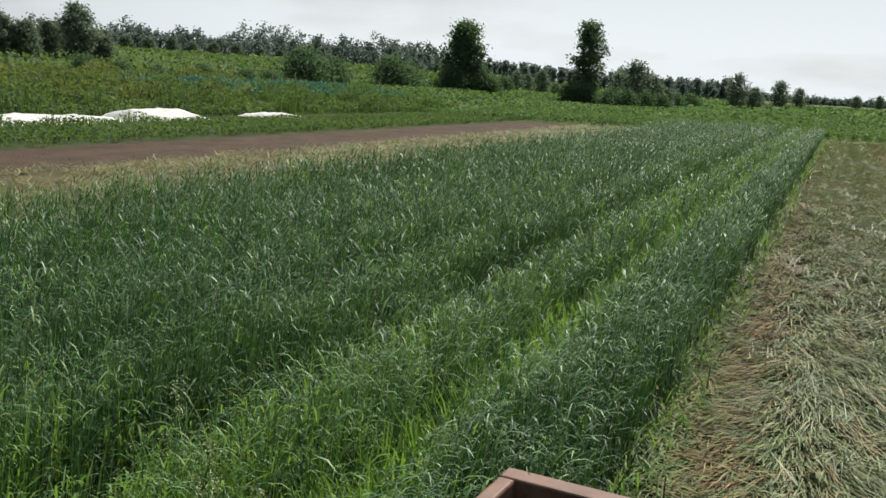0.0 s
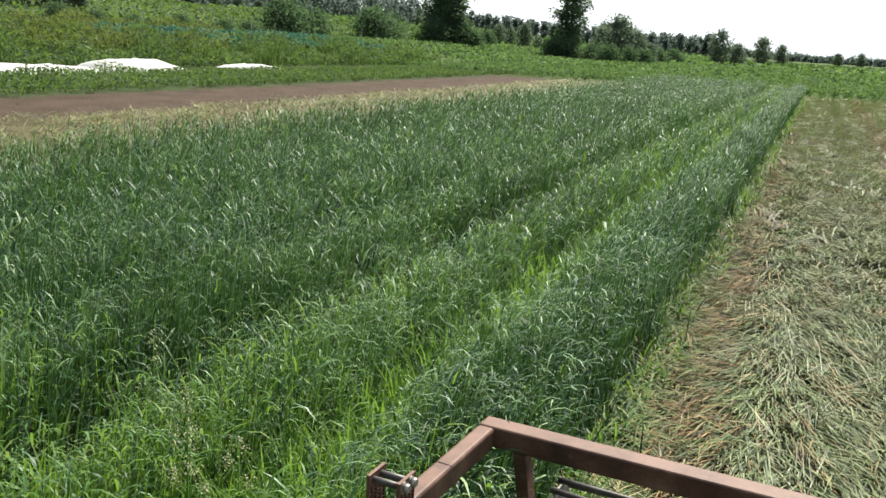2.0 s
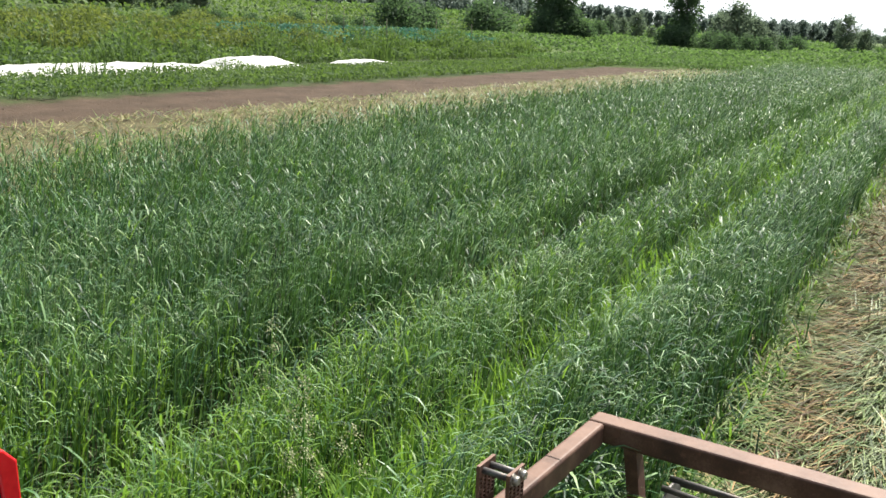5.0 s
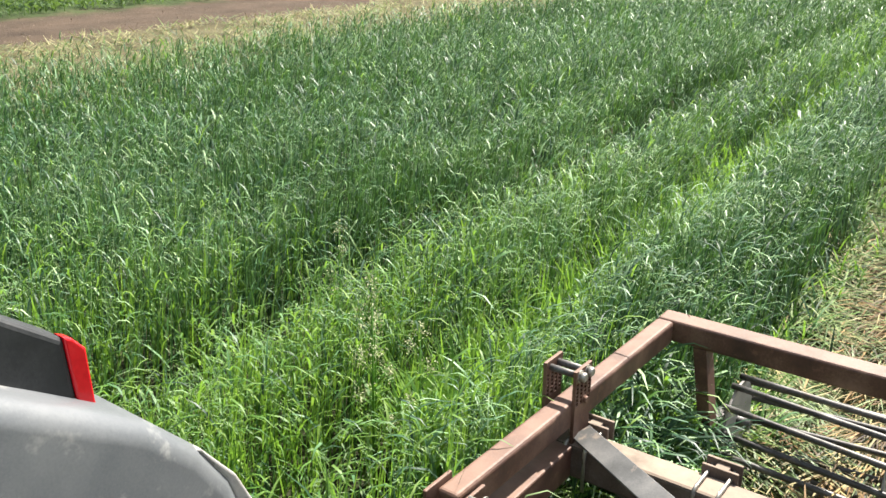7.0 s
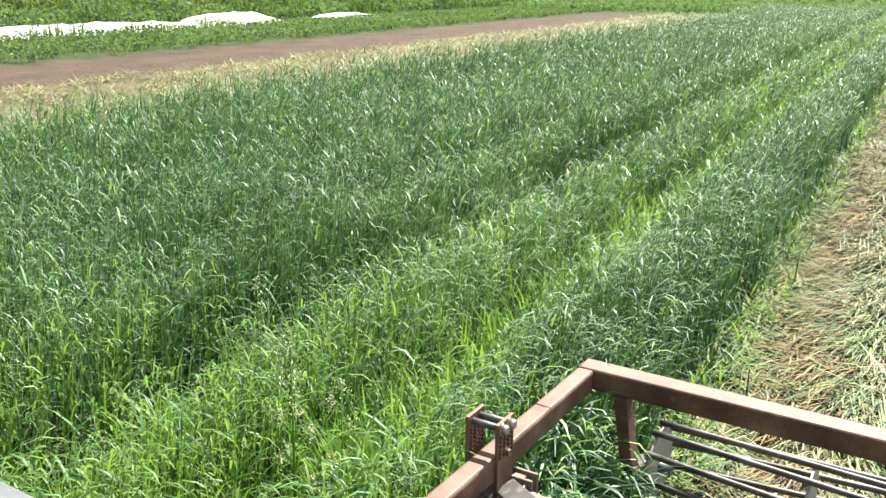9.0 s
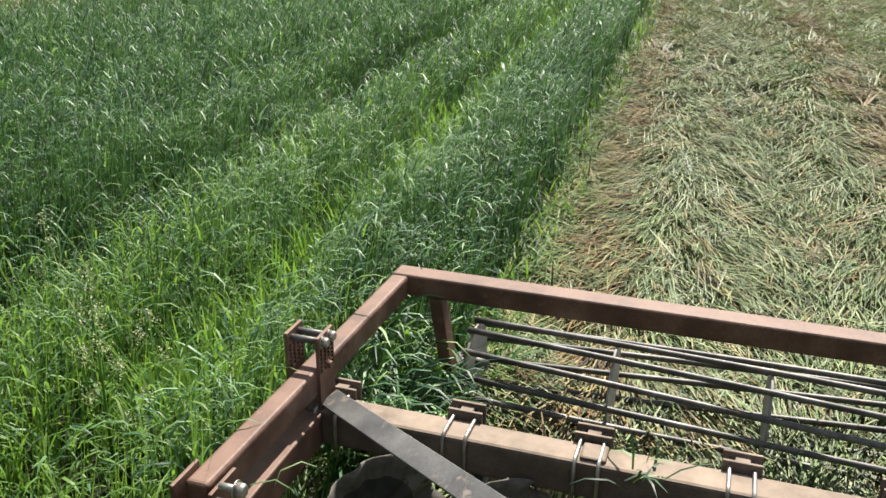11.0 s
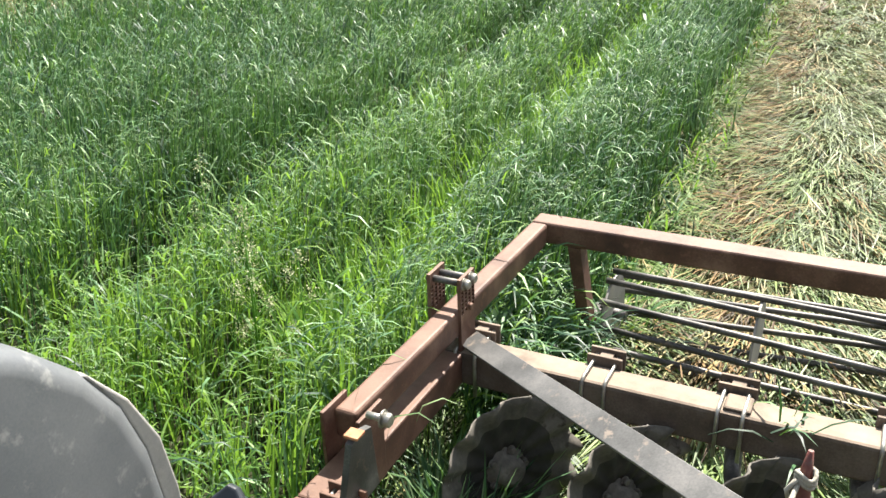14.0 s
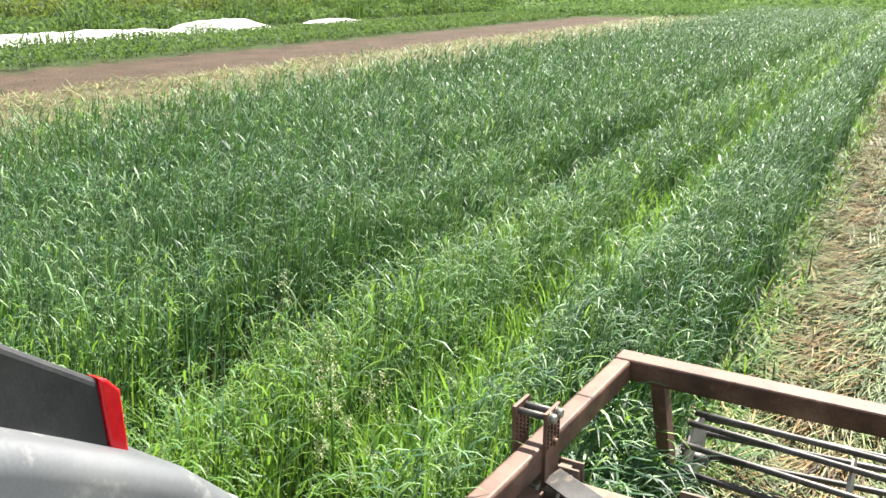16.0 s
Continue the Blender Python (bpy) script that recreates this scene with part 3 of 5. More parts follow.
def disc_harrow():
    h = thing("disc_harrow", BASE, "rusty brown disc harrow with cage roller behind the tractor", "disc harrow")
    xl, xr = -1.277, -1.277 + 2 * (CX + 1.277)
    # lower frame
    bm = bmesh.new()
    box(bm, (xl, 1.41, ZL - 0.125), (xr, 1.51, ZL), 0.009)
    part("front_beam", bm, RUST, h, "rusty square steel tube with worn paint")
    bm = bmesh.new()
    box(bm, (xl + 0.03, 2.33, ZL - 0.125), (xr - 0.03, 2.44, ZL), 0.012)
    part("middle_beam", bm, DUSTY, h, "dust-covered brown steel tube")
    for s in (-1, 1):
        a, b = (xl + 0.002, xl + 0.1) if s < 0 else (xr - 0.1, xr - 0.002)
        bm = bmesh.new()
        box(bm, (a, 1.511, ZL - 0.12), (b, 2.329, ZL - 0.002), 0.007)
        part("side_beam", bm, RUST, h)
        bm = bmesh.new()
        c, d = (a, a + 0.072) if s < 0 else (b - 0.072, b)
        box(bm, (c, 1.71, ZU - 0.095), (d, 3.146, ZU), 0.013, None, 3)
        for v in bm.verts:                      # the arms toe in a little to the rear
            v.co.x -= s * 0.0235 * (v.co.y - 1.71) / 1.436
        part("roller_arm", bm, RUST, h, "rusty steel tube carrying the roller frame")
        # plates at the front end of the arm, and its pivot
        mid = (a + b) / 2
        for dx in (-0.057, 0.057):
            bm = bmesh.new()
            box(bm, (mid + dx - 0.006, 1.665, ZL - 0.10), (mid + dx + 0.006, 1.79, ZU + 0.012), 0.003)
            part("pivot_plate", bm, RUST, h)
        bm = bmesh.new()
        prism(bm, ((1.475, ZL - 0.02), (1.66, ZL - 0.02), (1.64, ZU + 0.035), (1.59, ZU + 0.05), (1.545, ZU + 0.04)), 0.02, Matrix(((0, 0, 1, mid + 0.098 - (0.216 if s > 0 else 0)), (1, 0, 0, 0), (0, 1, 0, 0), (0, 0, 0, 1))), 0.002)
        lug = part("pivot_lug", bm, DARKSTEEL, h, "upright dark steel lug with orange rust on its tip")
        bm = bmesh.new()
        box(bm, (mid + 0.088, 1.552, ZU + 0.0495), (mid + 0.130, 1.592, ZU + 0.058), 0.002)
        if s < 0:
            part("rust_tip", bm, ORANGE, lug, "orange rusted plate tip")
        else:
            bm.free()
        bm = bmesh.new()
        bolt_mesh(bm, (mid + (0.125 if s < 0 else -0.125), 1.69, ZU + 0.028), (-s, 0, 0), 0.019, 0.024, 0.05)
        part("pivot_bolt", bm, ZINC, h, "large zinc-plated hexagon bolt")
        # perforated bracket that sets the roller's depth
        mid += s * 0.028
        for dx in (-0.050, 0.060) if s < 0 else (-0.072, 0.038):
            bm = bmesh.new()
            x0, x1, y0, y1, z0, z1 = mid + dx, mid + dx + 0.012, 2.337, 2.445, ZL - 0.10, ZU + 0.118
            perforated(bm, (x0, y0, z0), (x1, y1, z1), ZU - 0.012, z1 - 0.045)
            part("perforated_plate", bm, RUST, h, "rusty upright plate drilled with rows of holes")
        for yy in (2.365, 2.415):
            bm = bmesh.new()
            pipe(bm, ((mid - 0.062, yy, ZU + 0.094), (mid + 0.074, yy, ZU + 0.094)), 0.012, 10)
            part("bracket_rod", bm, DARKSTEEL, h)
            bm = bmesh.new()
            bolt_mesh(bm, (mid + 0.073, yy, ZU + 0.094), (1, 0, 0), 0.016, 0.02, 0.01)
            part("bracket_bolt", bm, ZINC, h, "zinc-plated bolt head")
        bm = bmesh.new()
        bolt_mesh(bm, (mid + 0.073, 2.40, ZU - 0.004), (1, 0, 0), 0.012, 0.012, 0.01)
        part("bracket_bolt", bm, RUST, h)
        # leg down to the roller
        lx = -1.03 if s < 0 else 2 * CX + 1.03
        bm = bmesh.new()
        leg = [(-s * (X - CX) + CX if s > 0 else X, Z) for X, Z in ((-1.098, ZU - 0.092), (-1.044, ZU - 0.092), (-0.990, 0.225), (-1.042, 0.225))]
        prism(bm, leg, 0.075, Matrix(((1, 0, 0, 0), (0, 0, 1, 3.153), (0, 1, 0, 0), (0, 0, 0, 1))), 0.004)
        box(bm, (lx - 0.010, 3.16, 0.180), (lx + 0.040, 3.24, 0.228), 0.004)
        part("roller_leg", bm, RUST, h)
        bm = bmesh.new()
        lathe(bm, ((0.04, 0), (0.04, 0.02), (0.026, 0.03), (0.018, 0.04)), 18, Matrix.Translation((lx - s * 0.02, 3.384, 0.19)) @ pose(0, 0, 0, 0, -90 * s, 0))
        box(bm, (lx - 0.012, 3.20, 0.165), (lx + 0.03, 3.40, 0.212), 0.004)
        part("roller_bearing", bm, DARKSTEEL, h)
    bm = bmesh.new()
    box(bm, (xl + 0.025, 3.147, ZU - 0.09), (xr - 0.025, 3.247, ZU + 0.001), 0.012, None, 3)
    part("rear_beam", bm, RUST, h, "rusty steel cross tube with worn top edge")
    # clamps on both cross beams
    for x in (-1.165, -0.725, -0.31, 0.132, 0.57, 1.01):
        clamp(h, x, 2.33, 2.44, ZL, ZL - 0.125, DUSTY)
    for x in (-1.144, -0.535, 0.36, 0.64, 1.23):
        clamp(h, x, 1.41, 1.51, ZL, ZL - 0.125, RUST)
    # a welded repair cap on the middle beam
    bm = bmesh.new()
    box(bm, (-0.335, 2.345, ZL - 0.002), (-0.255, 2.43, ZL + 0.012), 0.008)
    part("cover_plate", bm, DUSTY, h)
    # discs on sprung arms
    first = None
    for i, x in enumerate((-0.93, -0.555, -0.185, 0.18, 0.55, 0.91, 1.12)):
        turn = -32 if x < 0.1 else 28
        m = pose(x, 2.17, 0.215, 0, -6, turn)
        if first is None:
            first = notched_disc(h)
            first.matrix_basis = m
        else:
            again(first, m)
        bm = bmesh.new()
        pipe(bm, ((x - 0.10, 2.44, ZL - 0.13), (x - 0.12, 2.50, ZL - 0.22), (x - 0.11, 2.42, 0.26), (x - 0.06, 2.22, 0.215)), (0.026, 0.028, 0.026, 0.03), 10)
        part("disc_arm", bm, DARKSTEEL, h)
    # a bare shank hangs under the front beam's clamp
    bm = bmesh.new()
    pipe(bm, ((-0.535, 1.47, ZL - 0.12), (-0.54, 1.50, ZL - 0.22), (-0.55, 1.47, 0.22), (-0.53, 1.42, 0.06)), (0.024, 0.026, 0.024, 0.016), 10)
    part("disc_arm", bm, DARKSTEEL, h)
    # cage roller
    x0, x1, ry, rz, rr = -0.960, 1.06, 3.384, 0.180, 0.185
    bm = bmesh.new()
    pipe(bm, ((x0 - 0.05, ry, rz), (x0 + 0.06, ry, rz)), 0.024, 12)
    roller = part("roller", bm, DARKSTEEL, h, "dark steel cage roller of round bars")
    bm = bmesh.new()
    pipe(bm, ((x1 - 0.06, ry, rz), (x1 + 0.05, ry, rz)), 0.024, 12)
    part("stub_axle", bm, DARKSTEEL, roller)
    for x in (x0, x0 + 0.60, x0 + 1.21, x1 - 0.3, x1):
        bm = bmesh.new()
        lathe(bm, ((rr - 0.012, -0.005), (rr - 0.012, 0.005)), 28, Matrix.Translation((x, ry, rz)) @ pose(0, 0, 0, 0, 90, 0))
        part("roller_plate", bm, RIM, roller, "dusty tan steel support plate of the roller")
    for i in range(11):
        bm = bmesh.new()
        t0 = 2 * math.pi * i / 11 + 0.70
        pts = []
        for k in range(13):
            u = k / 12
            t = t0 + 0.62 * u
            pts.append((x0 - 0.02 + (x1 - x0 + 0.04) * u, ry + rr * math.cos(t), rz + rr * math.sin(t)))
        pipe(bm, pts, 0.0135, 8)
        part("roller_bar", bm, DARKSTEEL, roller)
    # flat braces up to the mast
    for s in (-1, 1):
        bm = bmesh.new()
        a, b = Vector((CX + s * 1.222, 2.385, ZL + 0.024)), Vector((CX + s * 0.125, 1.49, 0.814))
        beam(bm, a, b, 0.072, 0.012, 0.002, -s * 26)
        part("brace", bm, STRAP, h, "grey worn flat steel brace")
    # mast
    MX = CX + 0.009
    for s in (-1, 1):
        p0, p1, p2 = Vector((MX + s * 0.060, 1.44, 0.932)), Vector((CX + s * 0.365, 1.385, 0.545)), Vector((CX + s * 0.60, 1.29, 0.235))
        bm = bmesh.new()
        beam(bm, p0, p1, 0.068, 0.014, 0.003)
        beam(bm, p1, p2, 0.068, 0.014, 0.003)
        part("mast_flange", bm, DUSTY, h, "worn rusty edge of the mast")
        inw = Vector((-s * 0.09, 0.02, -0.115))
        for a, b, w in ((p0, p1, 1.6), (p1, p2, 1.3)):
            bm = bmesh.new()
            q = [a + Vector((0, -0.026, -0.008)), b + Vector((0, -0.026, -0.008)), b + inw * w + Vector((0, -0.026, 0)), a + inw * min(w, 1.0) * 0.6 + Vector((0, -0.026, 0))]
            plate(bm, q if s < 0 else q[::-1], 0.012)
            part("mast_web", bm, MASTRED, h, "faded red mast plate")
        bm = bmesh.new()
        g = [Vector((CX - s * x, y, z)) for x, y, z in ((-0.430, 1.500, 0.530), (-0.326, 1.370, 0.610), (-0.452, 1.320, 0.466))]
        plate(bm, g if s < 0 else g[::-1], 0.012)
        part("mast_gusset", bm, DUSTY, h)
        bm = bmesh.new()
        box(bm, (CX + s * 0.60 - 0.045, 1.20, 0.20), (CX + s * 0.60 + 0.045, 1.30, 0.30), 0.008)
        pipe(bm, ((CX + s * 0.60 - 0.09, 1.235, 0.25), (CX + s * 0.60 + 0.09, 1.235, 0.25)), 0.018, 12)
        part("hitch_pin", bm, LINKRED, h, "bright red lower hitch block")
    bm = bmesh.new()
    plate(bm, ((MX - 0.056, 1.40, 0.915), (MX - 0.12, 1.395, 0.80), (MX + 0.12, 1.395, 0.80), (MX + 0.056, 1.40, 0.915)), 0.014)
    plate(bm, ((CX - 0.12, 1.40, 0.80), (CX - 0.10, 1.38, 0.56), (CX + 0.10, 1.38, 0.56), (CX + 0.12, 1.40, 0.80)), 0.014)
    part("mast_plate", bm, MASTRED, h)
    bm = bmesh.new()
    box(bm, (MX - 0.060, 1.405, 0.885), (MX + 0.060, 1.53, 0.905), 0.004)
    for s in (-1, 1):
        prism(bm, ((1.40, 0.885), (1.53, 0.885), (1.53, 0.917), (1.50, 0.931), (1.44, 0.931), (1.40, 0.917)), 0.014, Matrix(((0, 0, 1, MX + s * 0.056 - 0.007), (1, 0, 0, 0), (0, 1, 0, 0), (0, 0, 0, 1))), 0.002)
    part("mast_head", bm, RUST, h)
    bm = bmesh.new()
    lathe(bm, ((0.040, -0.012), (0.046, 0.0), (0.047, 0.026), (0.043, 0.035), (0.029, 0.041), (0.027, 0.048), (0.037, 0.050), (0.041, 0.054), (0.041, 0.064), (0.036, 0.069), (0.012, 0.070), (0.0, 0.070)), 32, pose(MX + 0.003, 1.455, 0.892, -8, 3, 0))
    part("mast_spool", bm, RUST, h, "round rusty steel spool")
    for x in (CX - 0.046, CX + 0.053):
        bm = bmesh.new()
        out = [(1.43, 0.58), (1.43, 0.82)] + [(1.372 + 0.056 * math.cos(t), 0.805 + 0.056 * math.sin(t)) for t in np.linspace(0.0, math.pi, 9)] + [(1.316, 0.70), (1.345, 0.58)]
        prism(bm, out, 0.029, Matrix(((0, 0, 1, x), (1, 0, 0, 0), (0, 1, 0, 0), (0, 0, 0, 1))), 0.003)
        ear = part("clevis_ear", bm, EARTAN, h, "rounded clevis ear worn to tan rust")
        bm = bmesh.new()
        out = [(1.372 + 0.0575 * math.cos(t), 0.805 + 0.0575 * math.sin(t)) for t in np.linspace(0.2, 3.0, 9)]
        rim = out + [(1.372 + (y - 1.372) * 0.93, 0.805 + (z - 0.805) * 0.93) for y, z in out[::-1]]
        prism(bm, rim, 0.0306, Matrix(((0, 0, 1, x - 0.0008), (1, 0, 0, 0), (0, 1, 0, 0), (0, 0, 0, 1))))
        part("worn_rim", bm, ORANGE, ear, "orange rust on the ear's rim")
    # latch rod beside the mast
    bm = bmesh.new()
    pipe(bm, ((CX - 0.112, 1.335, 0.60), (CX - 0.112, 1.40, 0.85), (CX - 0.118, 1.445, 1.03), (CX - 0.116, 1.45, 1.075)), (0.013, 0.013, 0.012, 0.005), 10)
    part("latch_rod", bm, MASTRED, h, "upright rusty red rod with a pointed tip")
    return h


disc_harrow()


def top_link():
    h = thing("top_link", BASE, "chrome and red top link pinned to the mast", "top link")
    a, b = Vector((CX + 0.012, 1.382, 0.795)), Vector((CX + 0.035, 0.62, 0.70))
    d = (b - a).normalized()
    bm = bmesh.new()
    lathe(bm, ((0.020, -0.024), (0.027, -0.016), (0.029, 0), (0.027, 0.016), (0.020, 0.024)), 20, Matrix.Translation(a) @ pose(0, 0, 0, 0, 90, 0))
    pipe(bm, (a + d * 0.03, a + d * 0.07, a + d * 0.115, a + d * 0.125), (0.021, 0.019, 0.021, 0.030), 14)
    part("ball_end", bm, LINKRED, h, "chipped red ball end")
    bm = bmesh.new()
    pipe(bm, (a + d * 0.12, a + d * 0.128, a + d * 0.42), (0.026, 0.0225, 0.0225), 18)
    part("rod", bm, CHROME, h, "polished chrome rod")
    bm = bmesh.new()
    pipe(bm, (a + d * 0.36, a + d * 0.37, b), (0.034, 0.04, 0.04), 18)
    part("barrel", bm, LINKRED, h)
    bm = bmesh.new()
    pipe(bm, (a + Vector((-0.085, -0.03, 0.022)), a + Vector((0.05, -0.03, 0.021))), 0.0036, 8)
    lathe(bm, ((0.006, -0.012), (0.007, 0.0), (0.006, 0.012)), 10, Matrix.Translation(a + Vector((0.045, -0.03, 0.022))))
    part("hitch_pin", bm, ZINC, h, "bright steel hitch pin")
    # spring wire of the pin, with its coil
    bm = bmesh.new()
    ring = [(0.186 + 0.024 * math.cos(t), 1.30 + 0.004 * math.sin(t), 0.765 + 0.024 * math.sin(t)) for t in np.linspace(-2.2, 6.6, 26)]
    pipe(bm, ((-0.024, 1.30, 0.86), (-0.012, 1.30, 0.80), (0.0, 1.30, 0.742), (0.018, 1.30, 0.726), (0.10, 1.30, 0.732), (0.165, 1.30, 0.742), *ring, (0.185, 1.305, 0.806), (0.136, 1.31, 0.838), (0.10, 1.335, 0.85)), 0.0035, 8)
    part("spring_wire", bm, ZINC, h, "bent spring wire retaining clip")
    bm = bmesh.new()
    box(bm, (0.122, 1.292, 0.722), (0.150, 1.304, 0.758), 0.002)
    part("clip", bm, ZINC, h)
    # split ring hanging on the far end of the pin
    bm = bmesh.new()
    pipe(bm, [Vector((-0.034 + 0.004 * math.sin(t), 1.318 + 0.010 * math.cos(t), 0.785 + 0.026 * math.sin(t))) for t in np.linspace(0, 2 * math.pi, 17)[:-1]], 0.0026, 7, True)
    part("split_ring", bm, ZINC, h, "bright steel split ring")
    # chain
    bm = bmesh.new()
    path = [Vector((0.19, 1.30, 0.74)), Vector((0.192, 1.29, 0.70)), Vector((0.182, 1.27, 0.655)), Vector((0.165, 1.25, 0.625)), Vector((0.14, 1.24, 0.62)), Vector((0.125, 1.25, 0.65)), Vector((0.122, 1.28, 0.70))]
    n = 0
    for p, q in zip(path, path[1:]):
        steps = max(2, int((q - p).length / 0.012))
        for k in range(steps):
            c = p.lerp(q, (k + 0.5) / steps)
            mm = Matrix.Translation(c) @ (q - p).to_track_quat("X", "Z").to_matrix().to_4x4() @ pose(0, 0, 0, 90 * (n % 2), 0, 0)
            pipe(bm, [mm @ Vector((0.0085 * math.cos(t), 0.0045 * math.sin(t), 0)) for t in np.linspace(0, 2 * math.pi, 9)[:-1]], 0.0018, 5, True)
            n += 1
    part("chain", bm, DARKSTEEL, h, "fine dark steel retaining chain")
    return h


top_link()


def pull_rope():
    bm = bmesh.new()
    a, b = Vector((CX - 0.127, 1.425, 1.02)), Vector((-0.196, 0.80, 0.976))
    pts = []
    for k in range(15):
        u = k / 14
        p = a.lerp(b, u)
        p.z -= 0.055 * math.sin(math.pi * u)
        pts.append(p)
    pipe(bm, pts + [Vector((-0.22, 0.55, 1.02))], 0.0046, 8)
    for dz in (0.0, 0.014, 0.026):
        pipe(bm, [Vector((CX - 0.117 + 0.0165 * math.cos(t), 1.437 + 0.0165 * math.sin(t), 1.018 + 0.6 * dz + 0.006 * math.sin(2 * t))) for t in np.linspace(0, 2 * math.pi, 13)[:-1]], 0.0042, 7, True)
    pipe(bm, ((CX - 0.13, 1.42, 1.03), (CX - 0.145, 1.415, 1.005), (CX - 0.14, 1.42, 0.985)), 0.0045, 7)
    ob = part("pull_rope", bm, ROPE, None)
    ob.matrix_world = BASE
    tagged(ob, "thin off-white rope knotted to the latch rod", "rope")


pull_rope()


# ---- the tractor ----
def tractor():
    h = thing("tractor", BASE, "rear end of a tractor with grey plastic fenders", "tractor")
    # fender: an arched side wall with a rounded rim and a broad top, mirrored on the far side
    arch = [(-0.75, 1.02), (-0.70, 1.36), (-0.52, 1.68), (-0.25, 1.83), (0.05, 1.845), (0.22, 1.795), (0.365, 1.722), (0.454, 1.664), (0.547, 1.602), (0.612, 1.535), (0.652, 1.47), (0.678, 1.39), (0.69, 1.30), (0.695, 1.18), (0.695, 1.02)]
    for s in (-1, 1):
        xi = -0.80 if s < 0 else 0.89
        flip = Matrix(((0, 0, s, xi), (1, 0, 0, 0), (0, 1, 0, 0), (0, 0, 0, 1)))
        bm = bmesh.new()
        prism(bm, arch, 0.30, flip, 0.028)
        for f in bm.faces:
            f.smooth = True
        f = part("fender", bm, FENDER, h, "scuffed dusty grey plastic fender")
        bm = bmesh.new()
        rim = [(y, z) for y, z in arch[9:]]
        inner = [(y - 0.006, z) for y, z in rim[::-1]]
        outer = [(y + 0.024 * min(1.0, 0.45 * k), z) for k, (y, z) in enumerate(rim)]
        prism(bm, outer + inner, 0.02, Matrix(((0, 0, s, xi + s * 0.012), (1, 0, 0, 0), (0, 1, 0, 0), (0, 0, 0, 1))), 0.004)
        part("fender_rim", bm, RIM, f, "lighter dusty rim of the fender")
        # lamp housing with a red lens
        bm = bmesh.new()
        prof = [(0.06, 1.80), (0.06, 1.90), (0.20, 1.912), (0.33, 1.836), (0.407, 1.778), (0.497, 1.709), (0.505, 1.60), (0.38, 1.68)]
        prism(bm, prof, 0.055, Matrix(((0, 0, s, xi + s * 0.075), (1, 0, 0, 0), (0, 1, 0, 0), (0, 0, 0, 1))), 0.008)
        lamp = part("lamp_housing", bm, BLACKP, h, "black plastic rear lamp housing")
        bm = bmesh.new()
        prism(bm, ((0.495, 1.712), (0.505, 1.707), (0.519, 1.690), (0.522, 1.600), (0.502, 1.600)), 0.022, Matrix(((0, 0, s, xi + s * 0.073), (1, 0, 0, 0), (0, 1, 0, 0), (0, 0, 0, 1))), 0.003)
        part("lens", bm, REDLENS, lamp, "glossy red tail lamp lens")
        # tyre under the fender
        bm = bmesh.new()
        lathe(bm, ((0.30, -0.13), (0.55, -0.15), (0.64, -0.12), (0.665, -0.06), (0.665, 0.06), (0.64, 0.12), (0.55, 0.15), (0.30, 0.13)), 40, Matrix.Translation((xi + s * 0.19, -0.05, 0.66)) @ pose(0, 0, 0, 0, 90, 0))
        for k in range(36):
            t = 2 * math.pi * k / 36
            mm = Matrix.Translation((xi + s * 0.19, -0.05, 0.66)) @ pose(0, 0, 0, math.degrees(t), 0, 0) @ pose((-1) ** k * 0.065, 0, 0.675, 0, 0, (-1) ** k * 35)
            box(bm, (-0.075, -0.02, -0.02), (0.075, 0.02, 0.022), 0.004, mm, 1)
        part("tyre", bm, RUBBER, h, "ribbed black rear tyre")
    # rear axle casing and lift arms
    bm = bmesh.new()
    box(bm, (CX - 0.20, -0.45, 0.45), (CX + 0.20, 0.42, 0.95), 0.04)
    box(bm, (-0.62, -0.18, 0.56), (0.71, 0.08, 0.78), 0.04)
    part("axle_casing", bm, DARKSTEEL, h)
    for s in (-1, 1):
        bm = bmesh.new()
        beam(bm, (CX + s * 0.36, 0.30, 0.48), (CX + s * 0.60, 1.22, 0.25), 0.028, 0.075, 0.008)
        part("lower_link", bm, LINKRED, h, "red lower lift link")
    bm = bmesh.new()
    pts = [(-0.10, 0.80, 0.72), (-0.075, 0.93, 0.823), (-0.045, 0.95, 0.885), (0.003, 0.95, 0.918), (0.06, 0.95, 0.922), (0.11, 0.95, 0.90), (0.16, 0.90, 0.84), (0.18, 0.75, 0.72), (0.15, 0.5, 0.7)]
    fine = []
    for i in range(len(pts) - 1):
        p, q = Vector(pts[i]), Vector(pts[i + 1])
        o, r = Vector(pts[max(i - 1, 0)]), Vector(pts[min(i + 2, len(pts) - 1)])
        for k in range(5):
            u = k / 5
            fine.append(0.5 * (2 * p + (q - o) * u + (2 * o - 5 * p + 4 * q - r) * u * u + (3 * p - o - 3 * q + r) * u ** 3))
    pipe(bm, fine + [Vector(pts[-1])], 0.0155, 12)
    part("hydraulic_hose", bm, RUBBER, h, "looped dusty black hydraulic hose")
    bm = bmesh.new()
    pipe(bm, ((0.121, 1.05, 0.77), (0.14, 0.93, 0.78)), 0.022, 12)
    part("hose_coupling", bm, LINKRED, h, "red hose coupling")
    # seat pedestal plate that carries the reservoir
    bm = bmesh.new()
    box(bm, (-0.63, -0.25, 1.18), (-0.36, 0.40, 1.23), 0.012)
    box(bm, (-0.63, -0.25, 0.79), (-0.52, 0.10, 1.185), 0.012)
    part("side_console", bm, BLACKM, h)
    return h


tractor()

